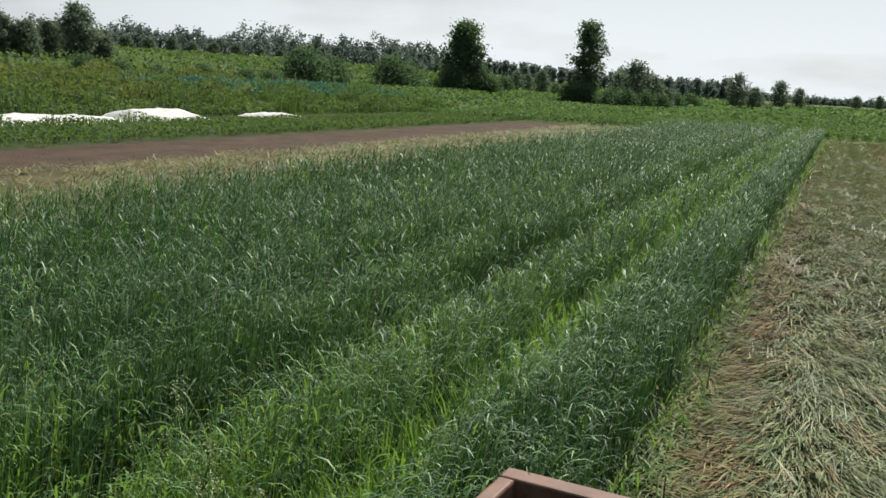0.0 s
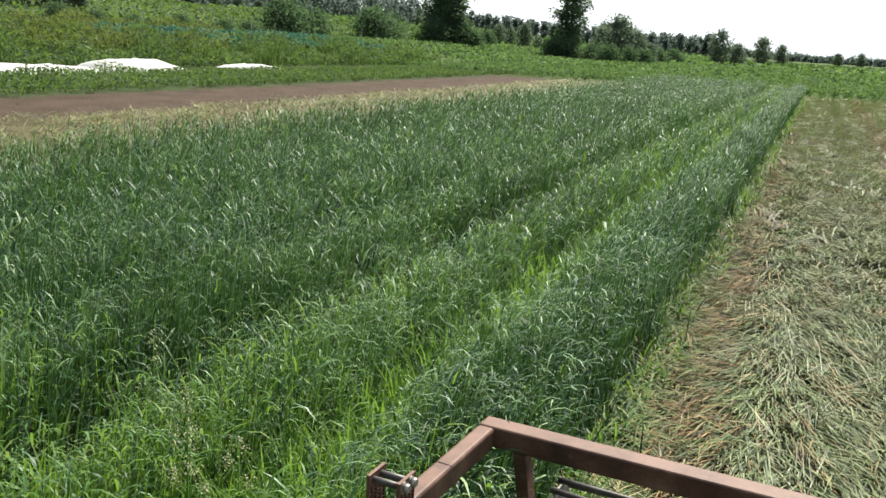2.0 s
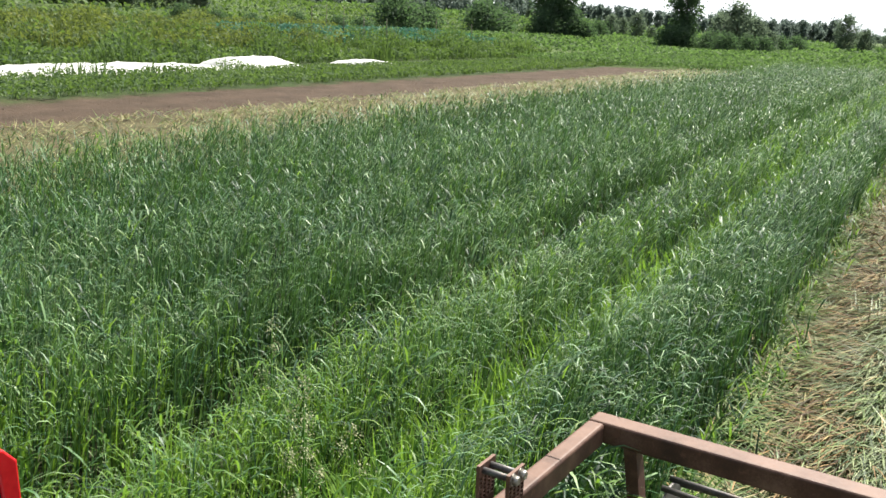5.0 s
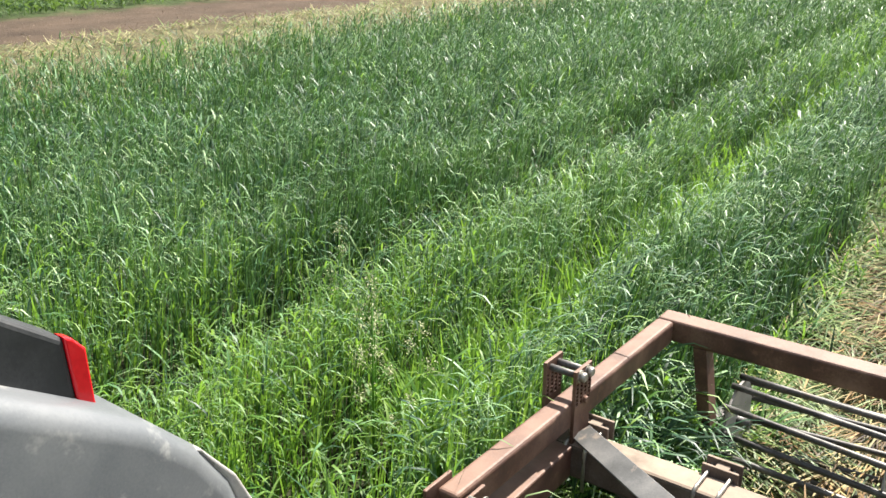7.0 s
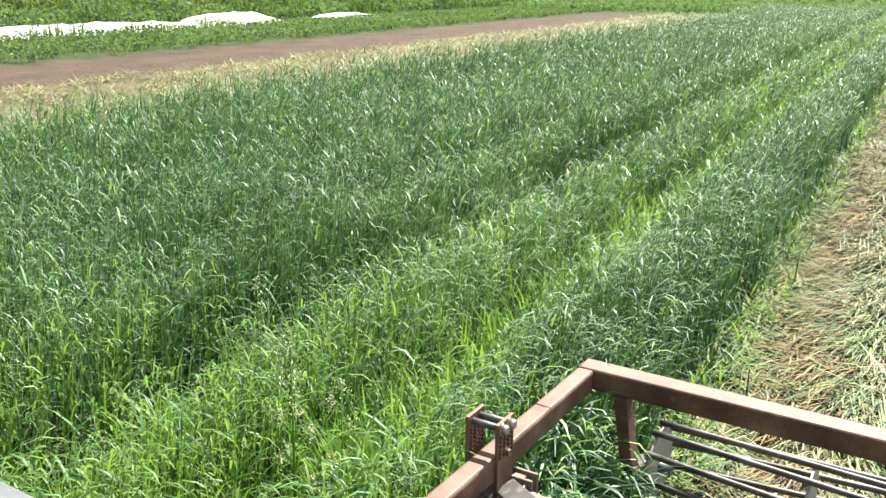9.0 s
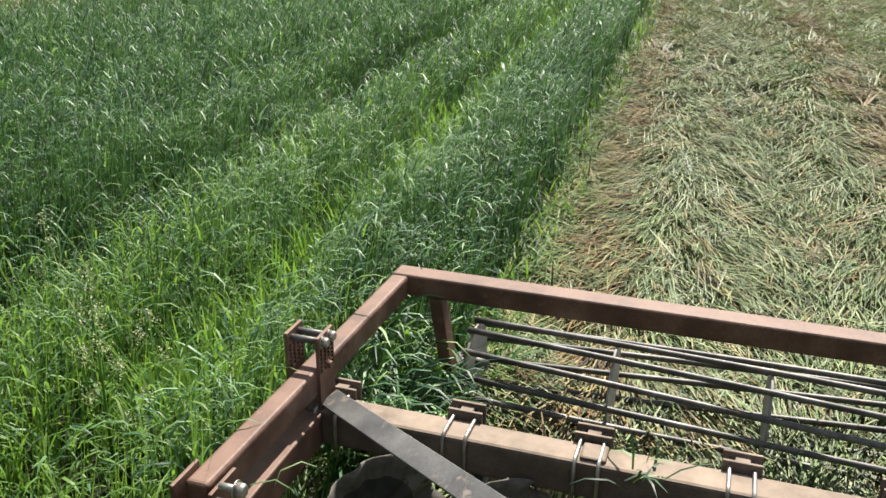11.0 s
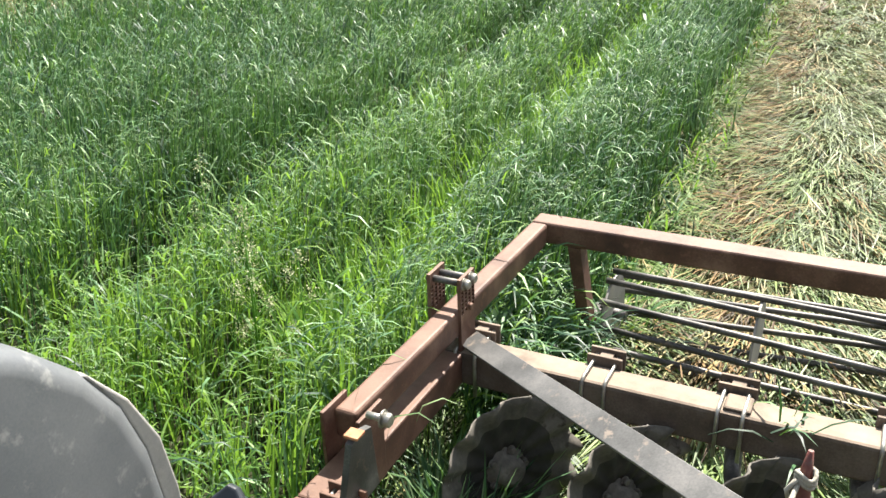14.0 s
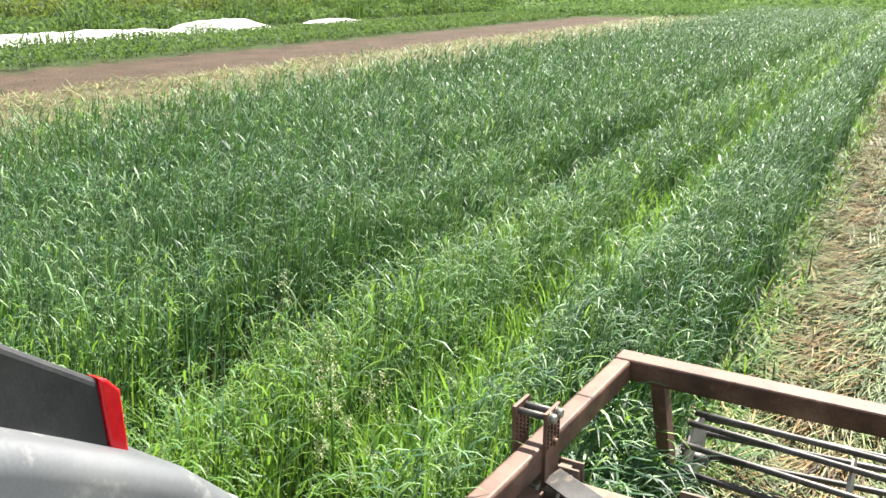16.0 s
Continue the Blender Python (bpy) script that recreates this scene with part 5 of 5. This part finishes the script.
def weeds():
    """Verge, weeds and far crops as leafy growth."""
    def patch(name, label, category, x, y, height, size, mat, grass=0.0, stems=0):
        S_ = Strips()
        n = len(x)
        z = ground_z(x, y)
        hh = np.broadcast_to(np.asarray(height, float), (n,)) * RNG.uniform(0.05, 1.0, n) ** 0.7
        S_.leaves(np.stack([x, y, z + hh], 1), np.asarray(size) * RNG.uniform(0.6, 1.35, n), 0, 0.35)
        if grass:
            k = RNG.uniform(size=n) < grass
            m = int(k.sum())
            hb = np.broadcast_to(np.asarray(height, float), (n,))[k]
            S_.add(np.stack([x[k], y[k], z[k] - 0.02], 1), RNG.uniform(-3.1, 3.1, m), hb * RNG.uniform(0.8, 1.35, m), 0.02 + 0.0004 * np.hypot(x[k], y[k]), RNG.uniform(0, 0.25, m), RNG.uniform(0.1, 0.9, m), 1, 2)
        ob = new(name, S_.mesh(name, [mat, WEED_YELLOW if mat is WEED_YELLOW else WEED]))
        tagged(ob, label, category, kind="stuff")

    def spread(n, x0, x1, y0, y1):
        return RNG.uniform(x0, x1, n), RNG.uniform(y0, y1, n)

    # low verge between track and row covers
    x, y = spread(33000, -26.6, -20.2, 8, 62)
    x = np.where(x > -21.2, x + 0.5 * wave(x, y, 1.3), x)
    patch("verge_weeds", "low green weeds and grass along the track", "weeds", x, y, 0.16 + 0.14 * np.abs(wave(x, y, 1.2)) + 0.4 * smooth(-24.8, -26.4, x) * smooth(-0.3, 0.5, wave(x, y, 0.9, 3)) * smooth(31.0, 27.0, y), 0.10, WEED, 0.3)
    # tall weeds behind the row covers
    x, y = spread(34000, -39, -29.3, 10, 70)
    patch("tall_weeds", "tall dense green weeds behind the row covers", "weeds", x, y, 0.45 + 1.1 * smooth(-0.2, 0.8, wave(x, y, 0.75)), 0.17, WEED, 0.4)
    x, y = spread(36000, -52, -34, 20, 66)
    k = wave(x, y, 0.25, 1) + 0.02 * (40 - y) > -0.5
    left = k & (-x / y > 0.74 + 0.05 * wave(x, y, 0.4, 2))
    patch("meadow_weeds", "rank green weeds and grass on rising ground", "weeds", x[k & ~left], y[k & ~left], 0.35 + 0.5 * smooth(0.0, 0.9, wave(x[k & ~left], y[k & ~left], 0.6)), 0.18, WEED, 0.5)
    k = left
    patch("yellow_weeds", "tall yellow-flowering weeds on rising ground", "weeds", x[k], y[k], 0.8 + 0.7 * smooth(-0.2, 0.9, wave(x[k], y[k], 0.8)), 0.19, WEED_YELLOW, 0.5)
    x, y = spread(30000, -150, -52, 25, 210)
    patch("far_meadow", "far green meadow below the trees", "meadow", x, y, 0.45 + 0.3 * wave(x, y, 0.3), 0.5, WEED, 0.1)
    # bluish crop rows
    x, y = spread(8000, -44, -36, 42, 74)
    x = np.round(x / 1.3) * 1.3 + RNG.normal(0, 0.2, len(x))
    patch("blue_green_crop", "rows of blue-green leafy vegetables", "crop", x, y, 0.8, 0.24, TEAL)
    # leafy field past the end of the strip
    x, y = spread(80000, -27, 22, 57.5, 82)
    x = np.round(x / 0.75) * 0.75 + RNG.normal(0, 0.16, len(x))
    patch("leafy_field", "wide field of broad-leaved green crop", "crop", x, y, 0.5 + 0.12 * wave(x, y, 0.8), 0.16, FIELD)
    x, y = spread(50000, -55, 45, 80, 150)
    patch("far_field", "broad-leaved green crop reaching to the horizon", "crop", x, y, 0.55, 0.34, FIELD)
    x, y = spread(9000, -120, 120, 150, 330)
    patch("horizon_field", "distant green field", "crop", x, y, 0.6, 1.3, FIELD)


weeds()


def row_cover():
    """A crumpled white fleece over low hoops."""
    for (y0, y1, hgt) in ((12.0, 29.3, 0.36), (29.0, 33.6, 0.52), (39.0, 41.8, 0.24)):
        bm = bmesh.new()
        ny, nx = int((y1 - y0) / 0.25), 12
        grid = []
        for j in range(ny + 1):
            y = y0 + (y1 - y0) * j / ny
            e = min(1.0, 2.2 * math.sin(math.pi * j / ny)) ** 0.6 if 0 < j < ny else 0.0
            row = []
            for i in range(nx + 1):
                u = i / nx * 2 - 1
                x = -27.8 + 1.4 * u + 0.12 * float(wave(y, u, 1.3))
                z = hgt * e * max(0.0, 1 - u * u) ** 0.55 * (0.82 + 0.22 * float(wave(u, y, 0.9, 1))) + 0.07 * float(wave(u * 4, y * 3, 1.6)) * e
                row.append(bm.verts.new((x, y, z)))
            grid.append(row)
        for a, b in zip(grid, grid[1:]):
            for i in range(nx):
                f = bm.faces.new((a[i], a[i + 1], b[i + 1], b[i]))
                f.smooth = True
        ob = part("row_cover", bm, FABRIC, None)
        tagged(ob, "crumpled white fleece row cover lying among weeds", "row cover", "row covers beside the track")


row_cover()


def tree_mesh(h, rad, leaf, count, trunk, style, material):
    """Trunk with limbs and a crown of leaf clumps, uneven in outline; returns (trunk bmesh, crown mesh)."""
    bm = bmesh.new()
    pipe(bm, ((0, 0, -0.2), (0.02 * h, 0, 0.25 * h), (0, 0.02 * h, 0.55 * h), (0.01 * h, 0, 0.92 * h)), (trunk, trunk * 0.8, trunk * 0.5, trunk * 0.12), 9)
    S_ = Strips()
    limbs = 26 if style != "bush" else 16
    centres = []
    for i in range(limbs):
        u = (i + 0.5) / limbs
        t = i * 2.4 + RNG.uniform(-0.4, 0.4)
        z0 = h * ({"oval": 0.02, "poplar": 0.03, "bush": 0.02}[style] + 0.86 * u)
        if style == "oval":
            reach = rad * (math.sin(math.pi * min(1, 0.22 + 0.72 * u)) ** 0.8) * RNG.uniform(0.7, 1.1)
        elif style == "poplar":
            reach = rad * (0.55 + 0.45 * math.sin(math.pi * min(1, 0.25 + 0.7 * u))) * RNG.uniform(0.6, 1.15)
        else:
            reach = rad * math.sqrt(max(0.05, 1 - u ** 2)) * RNG.uniform(0.7, 1.1)
        rise = h * (0.14 if style != "poplar" else 0.20) * RNG.uniform(0.6, 1.2)
        a = Vector((0, 0, z0))
        b = Vector((reach * math.cos(t), reach * math.sin(t), min(z0 + rise, h * 1.0)))
        c = a.lerp(b, 0.5) + Vector((0, 0, -0.04 * h))
        pipe(bm, (a, c, b), (trunk * 0.30, trunk * 0.2, trunk * 0.06), 5)
        for k in (0.4, 0.65, 0.85, 1.0):
            centres.append(a.lerp(b, k))
    centres.append(Vector((0, 0, h * 0.96)))
    C = np.array([tuple(c) for c in centres])
    pick = RNG.integers(0, len(C), count)
    spread = rad * (0.19 if style != "bush" else 0.26)
    P = C[pick] + RNG.normal(0, 1, (count, 3)) * spread * np.array([1, 1, 0.85])
    P = P[P[:, 2] > 0.02 * h]
    S_.leaves(P, leaf * RNG.uniform(0.6, 1.4, len(P)), 0, 0.2)
    return bm, S_.mesh("crown", [material])


def tree(name, label, h, rad, leaf, count, trunk, style, material, group=""):
    ob = thing(name, Matrix.Identity(4), label, "tree" if style != "bush" else "bush", group)
    bm, crown = tree_mesh(h, rad, leaf, count, trunk, style, material)
    part("trunk", bm, BARK, ob)
    c = new("crown", crown)
    c.parent = ob
    return ob


def put(ob, az, dist, first=True, scale=1.0, turn=0.0, stretch=1.0):
    """Stands a tree at az degrees to the left of the rows, dist metres off."""
    x, y = -dist * math.sin(radians(az)), dist * math.cos(radians(az))
    m = pose(x, y, float(ground_z(x, y)) - 0.05, 0, 0, turn) @ Matrix.Diagonal((scale, scale, scale * stretch, 1))
    if first:
        ob.matrix_world = m
        return ob
    return copy_thing(ob, m)


def woods():
    put(tree("broadleaf_tree", "tall dark rounded tree at the field's edge", 8.7, 2.75, 0.32, 10500, 0.28, "oval", LEAF_DARK), 22.7, 120)
    put(tree("poplar_tree", "tall upright tree with loose branches and gaps", 11.1, 2.1, 0.32, 6800, 0.24, "poplar", LEAF_DARK), 15.0, 130)
    bush = put(tree("bush", "dense dark green bush at the meadow's edge", 3.3, 2.6, 0.28, 3600, 0.12, "bush", LEAF_DARK, "bushes along the meadow"), 32.6, 92)
    for az, d, s in ((31.0, 96, 0.85), (27.2, 112, 1.1), (26.4, 116, 0.95), (38.8, 88, 0.45), (21.0, 118, 0.6), (13.4, 126, 0.75), (12.6, 122, 0.7), (11.4, 128, 0.65), (10.4, 130, 0.6), (15.9, 126, 0.75), (9.6, 150, 0.7), (8.6, 160, 0.7), (20.2, 140, 0.7), (45.5, 80, 0.5), (43.5, 84, 0.4), (23.4, 117, 0.9), (21.7, 118, 0.85), (15.2, 127, 0.85), (36.2, 84, 0.42), (41.5, 78, 0.38), (34.8, 80, 0.4)):
        put(bush, az, d, False, s, az * 40, 0.95)
    mid = put(tree("meadow_tree", "mid-sized green tree in the far tree line", 7.5, 2.6, 0.38, 3000, 0.18, "oval", LEAF_MID_HAZED, "trees in the tree line"), 12.0, 132, True, 0.85)
    for az, d, s, st in ((12.9, 138, 0.75, 1.1), (11.0, 136, 0.75, 1.0), (10.1, 140, 0.6, 0.8), (17.8, 150, 0.62, 1.0), (19.4, 165, 0.65, 0.9), (18.7, 170, 0.6, 0.9), (16.9, 150, 0.4, 0.8),
                         (6.0, 190, 0.95, 1.1), (5.0, 195, 0.85, 0.8), (3.6, 230, 1.0, 1.0), (2.5, 240, 0.8, 1.0), (-0.6, 420, 1.0, 0.8), (-1.8, 430, 1.0, 0.9)):
        put(mid, az, d, False, s, az * 33, st)
    tall = put(tree("grove_tree", "tall tree in the grove on the rise, grey-green with painted haze", 9.0, 3.0, 0.42, 4200, 0.22, "oval", LEAF_MID_HAZED, "trees in the grove"), 50.6, 105, True, 0.6)
    k = 0
    for az, d, s, st in ((45.8, 110, 1.15, 0.95), (47.4, 112, 0.85, 0.8), (48.6, 104, 0.8, 0.85), (49.8, 104, 0.85, 0.85), (52.3, 100, 0.85, 0.9), (44.5, 112, 0.75, 0.75), (54.0, 104, 0.7, 1.0), (56.5, 108, 0.7, 1.0), (44.4, 170, 0.8, 0.72), (43.2, 200, 0.85, 0.75), (41.9, 205, 0.8, 0.8),
                         (40.6, 210, 0.9, 0.78), (39.4, 212, 0.7, 0.85), (38.2, 216, 0.85, 0.78), (36.8, 220, 0.8, 0.85), (35.4, 226, 0.8, 0.72), (34.2, 230, 0.75, 0.75), (33.0, 236, 0.75, 0.75), (31.4, 240, 0.85, 0.8), (29.8, 245, 0.7, 0.75), (28.6, 250, 0.75, 0.7), (25.6, 240, 0.7, 0.7), (24.4, 240, 0.65, 0.7), (59, 106, 0.7, 1.0)):
        k += 1
        put(tall, az, d, False, s, k * 71, st)
    # the far forest, past counting: round crowns of clumped leaves, some poplars among them; haze is in the leaf colour
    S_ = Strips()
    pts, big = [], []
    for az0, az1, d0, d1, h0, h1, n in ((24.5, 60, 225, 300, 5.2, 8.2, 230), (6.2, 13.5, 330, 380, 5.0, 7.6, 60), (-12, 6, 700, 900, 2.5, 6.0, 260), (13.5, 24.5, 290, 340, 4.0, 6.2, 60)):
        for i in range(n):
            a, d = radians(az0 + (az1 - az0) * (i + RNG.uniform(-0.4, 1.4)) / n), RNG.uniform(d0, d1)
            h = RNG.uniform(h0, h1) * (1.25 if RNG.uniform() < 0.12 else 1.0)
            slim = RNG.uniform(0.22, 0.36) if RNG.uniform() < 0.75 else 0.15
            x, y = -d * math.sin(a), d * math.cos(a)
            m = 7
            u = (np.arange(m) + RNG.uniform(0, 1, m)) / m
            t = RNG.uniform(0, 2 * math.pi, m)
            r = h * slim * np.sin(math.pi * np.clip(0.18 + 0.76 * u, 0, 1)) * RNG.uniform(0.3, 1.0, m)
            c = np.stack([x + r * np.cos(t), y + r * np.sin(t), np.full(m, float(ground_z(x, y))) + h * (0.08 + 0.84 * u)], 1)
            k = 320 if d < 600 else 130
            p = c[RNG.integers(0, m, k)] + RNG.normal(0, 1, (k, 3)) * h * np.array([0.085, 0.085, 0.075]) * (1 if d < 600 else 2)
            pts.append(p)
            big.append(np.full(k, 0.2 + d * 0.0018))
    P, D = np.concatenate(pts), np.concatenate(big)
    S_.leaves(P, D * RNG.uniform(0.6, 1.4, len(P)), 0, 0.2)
    tagged(new("far_forest", S_.mesh("far_forest", [LEAF_FAR_HAZED])), "distant forest along the horizon, grey-green leaves paled for haze", "forest", kind="stuff")


woods()


def meadow_stakes():
    """Thin stakes in the vegetable rows."""
    first = None
    for az, d, h in ((37.9, 62, 2.6), (35.9, 66, 2.4), (34.6, 60, 2.2), (30.2, 70, 2.2), (27.9, 74, 2.0), (37.0, 70, 2.3), (33.2, 66, 2.0)):
        x, y = -d * math.sin(radians(az)), d * math.cos(radians(az))
        m = pose(x, y, float(ground_z(x, y)) - 0.1, 1.5 * math.sin(az), 2 * math.cos(az), 0) @ Matrix.Diagonal((1, 1, h / 2.4, 1))
        if first is None:
            bm = bmesh.new()
            pipe(bm, ((0, 0, 0), (0.01, 0, 1.2), (0, 0.01, 2.4)), (0.03, 0.028, 0.022), 7)
            first = part("stake", bm, STAKE, None)
            first.matrix_world = m
            tagged(first, "thin grey stake standing in vegetable rows", "stake", "stakes in the rows")
        else:
            copy_thing(first, m)


meadow_stakes()


def weed_plant(name, x, y, h, label, seedy):
    """A rank weed with a branching stem of cream flower tufts."""
    ob = thing(name, pose(x, y, -0.02), label, "weed", "flowering weeds in the crop")
    bm = bmesh.new()
    pipe(bm, ((0, 0, 0), (0.01, 0.0, h * 0.5), (0.0, 0.02, h)), (0.006, 0.005, 0.002), 6)
    tips = []
    for k in range(seedy):
        z = h * (0.35 + 0.62 * k / seedy)
        t = k * 2.4
        e = Vector((0.085 * math.cos(t) * (1.15 - k / seedy), 0.085 * math.sin(t) * (1.15 - k / seedy), z + 0.05))
        pipe(bm, ((0, 0, z), e * 0.5 + Vector((0, 0, z * 0.5 + 0.01)), e), (0.003, 0.0025, 0.0015), 5)
        tips.append(tuple(e))
    part("stem", bm, OAT_YELLOW, ob)
    tips.append((0, 0.02, h))
    S_ = Strips()
    T = np.array(tips)
    P = T[RNG.integers(0, len(T), 45 * len(T))]
    P = P + RNG.normal(0, 1, P.shape) * np.array([0.016, 0.016, 0.018])
    S_.leaves(P, RNG.uniform(0.006, 0.011, len(P)), 0, 0.2)
    c = tagged(new("flower_tuft", S_.mesh("flower_tuft", [FLOWER])), kind="stuff")
    c.parent = ob
    S_ = Strips()
    n = 14
    S_.add(np.stack([np.zeros(n), np.zeros(n), RNG.uniform(0.02, h * 0.8, n)], 1), RNG.uniform(-3.1, 3.1, n), RNG.uniform(0.08, 0.16, n), 0.013, RNG.uniform(0.4, 1.0, n), RNG.uniform(0.3, 1.0, n), 0, 3)
    c = tagged(new("foliage", S_.mesh("foliage", [OAT_YELLOW])), kind="stuff")
    c.parent = ob


weed_plant("flowering_weed", -1.90, 2.38, 0.92, "tall weed with cream flower tufts above the oats", 9)
weed_plant("flowering_weed", -1.96, 2.47, 0.74, "yellowing weed with cream flower tufts among oats", 8)
weed_plant("flowering_weed", -1.74, 2.46, 0.74, "pale flowering weed among the oats", 5)
weed_plant("flowering_weed", -2.62, 3.05, 0.80, "pale flowering weed among the oats", 4)


HEAPS = ((-0.72, 2.03, 0.14, 0.17, 0.22), (-0.34, 2.05, 0.15, 0.20, 0.30), (0.03, 2.05, 0.14, 0.18, 0.14), (0.40, 2.05, 0.14, 0.18, 0.12))


def loose_stems():
    """A torn weed hanging over the middle beam."""
    S_ = Strips()
    n = 16
    base = np.stack([RNG.normal(-0.03, 0.03, n), RNG.normal(2.33, 0.03, n), RNG.uniform(0.46, 0.56, n)], 1)
    S_.add(base, RNG.uniform(-3.1, 3.1, n), RNG.uniform(0.08, 0.22, n), 0.009, RNG.uniform(0.0, 1.6, n), RNG.uniform(0.5, 1.8, n), 0, 3)
    # a few long blades bent over the side beam
    base = np.array([(-1.10, 1.90, 0.50), (-1.08, 2.05, 0.45), (-1.06, 1.80, 0.40)])
    S_.add(base, np.array([0.1, 0.5, -0.4]), np.array([0.24, 0.2, 0.22]), 0.008, 0.1, 2.6, 1, 3)
    tagged(new("torn_weed", S_.mesh("torn_weed", [OAT, OAT_HEAD])), "torn green stems caught on the harrow's middle beam", "weed", kind="stuff")

    # combed heaps of cut stems between the discs
    S_ = Strips()
    for x, y, wide, deep, high in HEAPS:
        n = 620
        u, v = RNG.uniform(-1, 1, n), RNG.uniform(-1, 1, n)
        top = high * (0.12 + 0.88 * smooth(-1.0, 0.75, u)) * np.clip(1 - 0.6 * v * v, 0, 1)
        base = np.stack([x + wide * u, y + deep * v, top * RNG.uniform(0.35, 1.0, n)], 1)
        S_.add(base, 4.25 + 0.35 * u + RNG.normal(0, 0.25, n), RNG.uniform(0.10, 0.26, n), RNG.uniform(0.005, 0.010, n), RNG.uniform(1.0, 1.5, n), RNG.uniform(0.1, 0.6, n), RNG.choice([0, 0, 0, 1, 2], n), 3)
    # long stems swept forward under the front beam
    n = 1500
    x, y = RNG.uniform(-1.12, 0.9, n), RNG.uniform(0.75, 1.5, n)
    S_.add(np.stack([x, y, 0.03 + 0.13 * RNG.uniform(0, 1, n) * (0.6 + 0.4 * wave(x, y, 5.0))], 1), -0.75 + 0.5 * wave(x, y, 4.0, 1) + RNG.normal(0, 0.22, n), RNG.uniform(0.16, 0.42, n), RNG.uniform(0.006, 0.012, n), RNG.uniform(1.05, 1.5, n), RNG.uniform(0.1, 0.7, n), RNG.choice([0, 2, 2, 2, 2], n), 3)
    ob = new("stem_heap", S_.mesh("stem_heap", [MULCH_FRESH, MULCH_STRAW, OAT]))
    ob.matrix_world = BASE
    tagged(ob, "heaped yellow-green cut stems combed between the discs", "mulch", kind="stuff")


loose_stems()
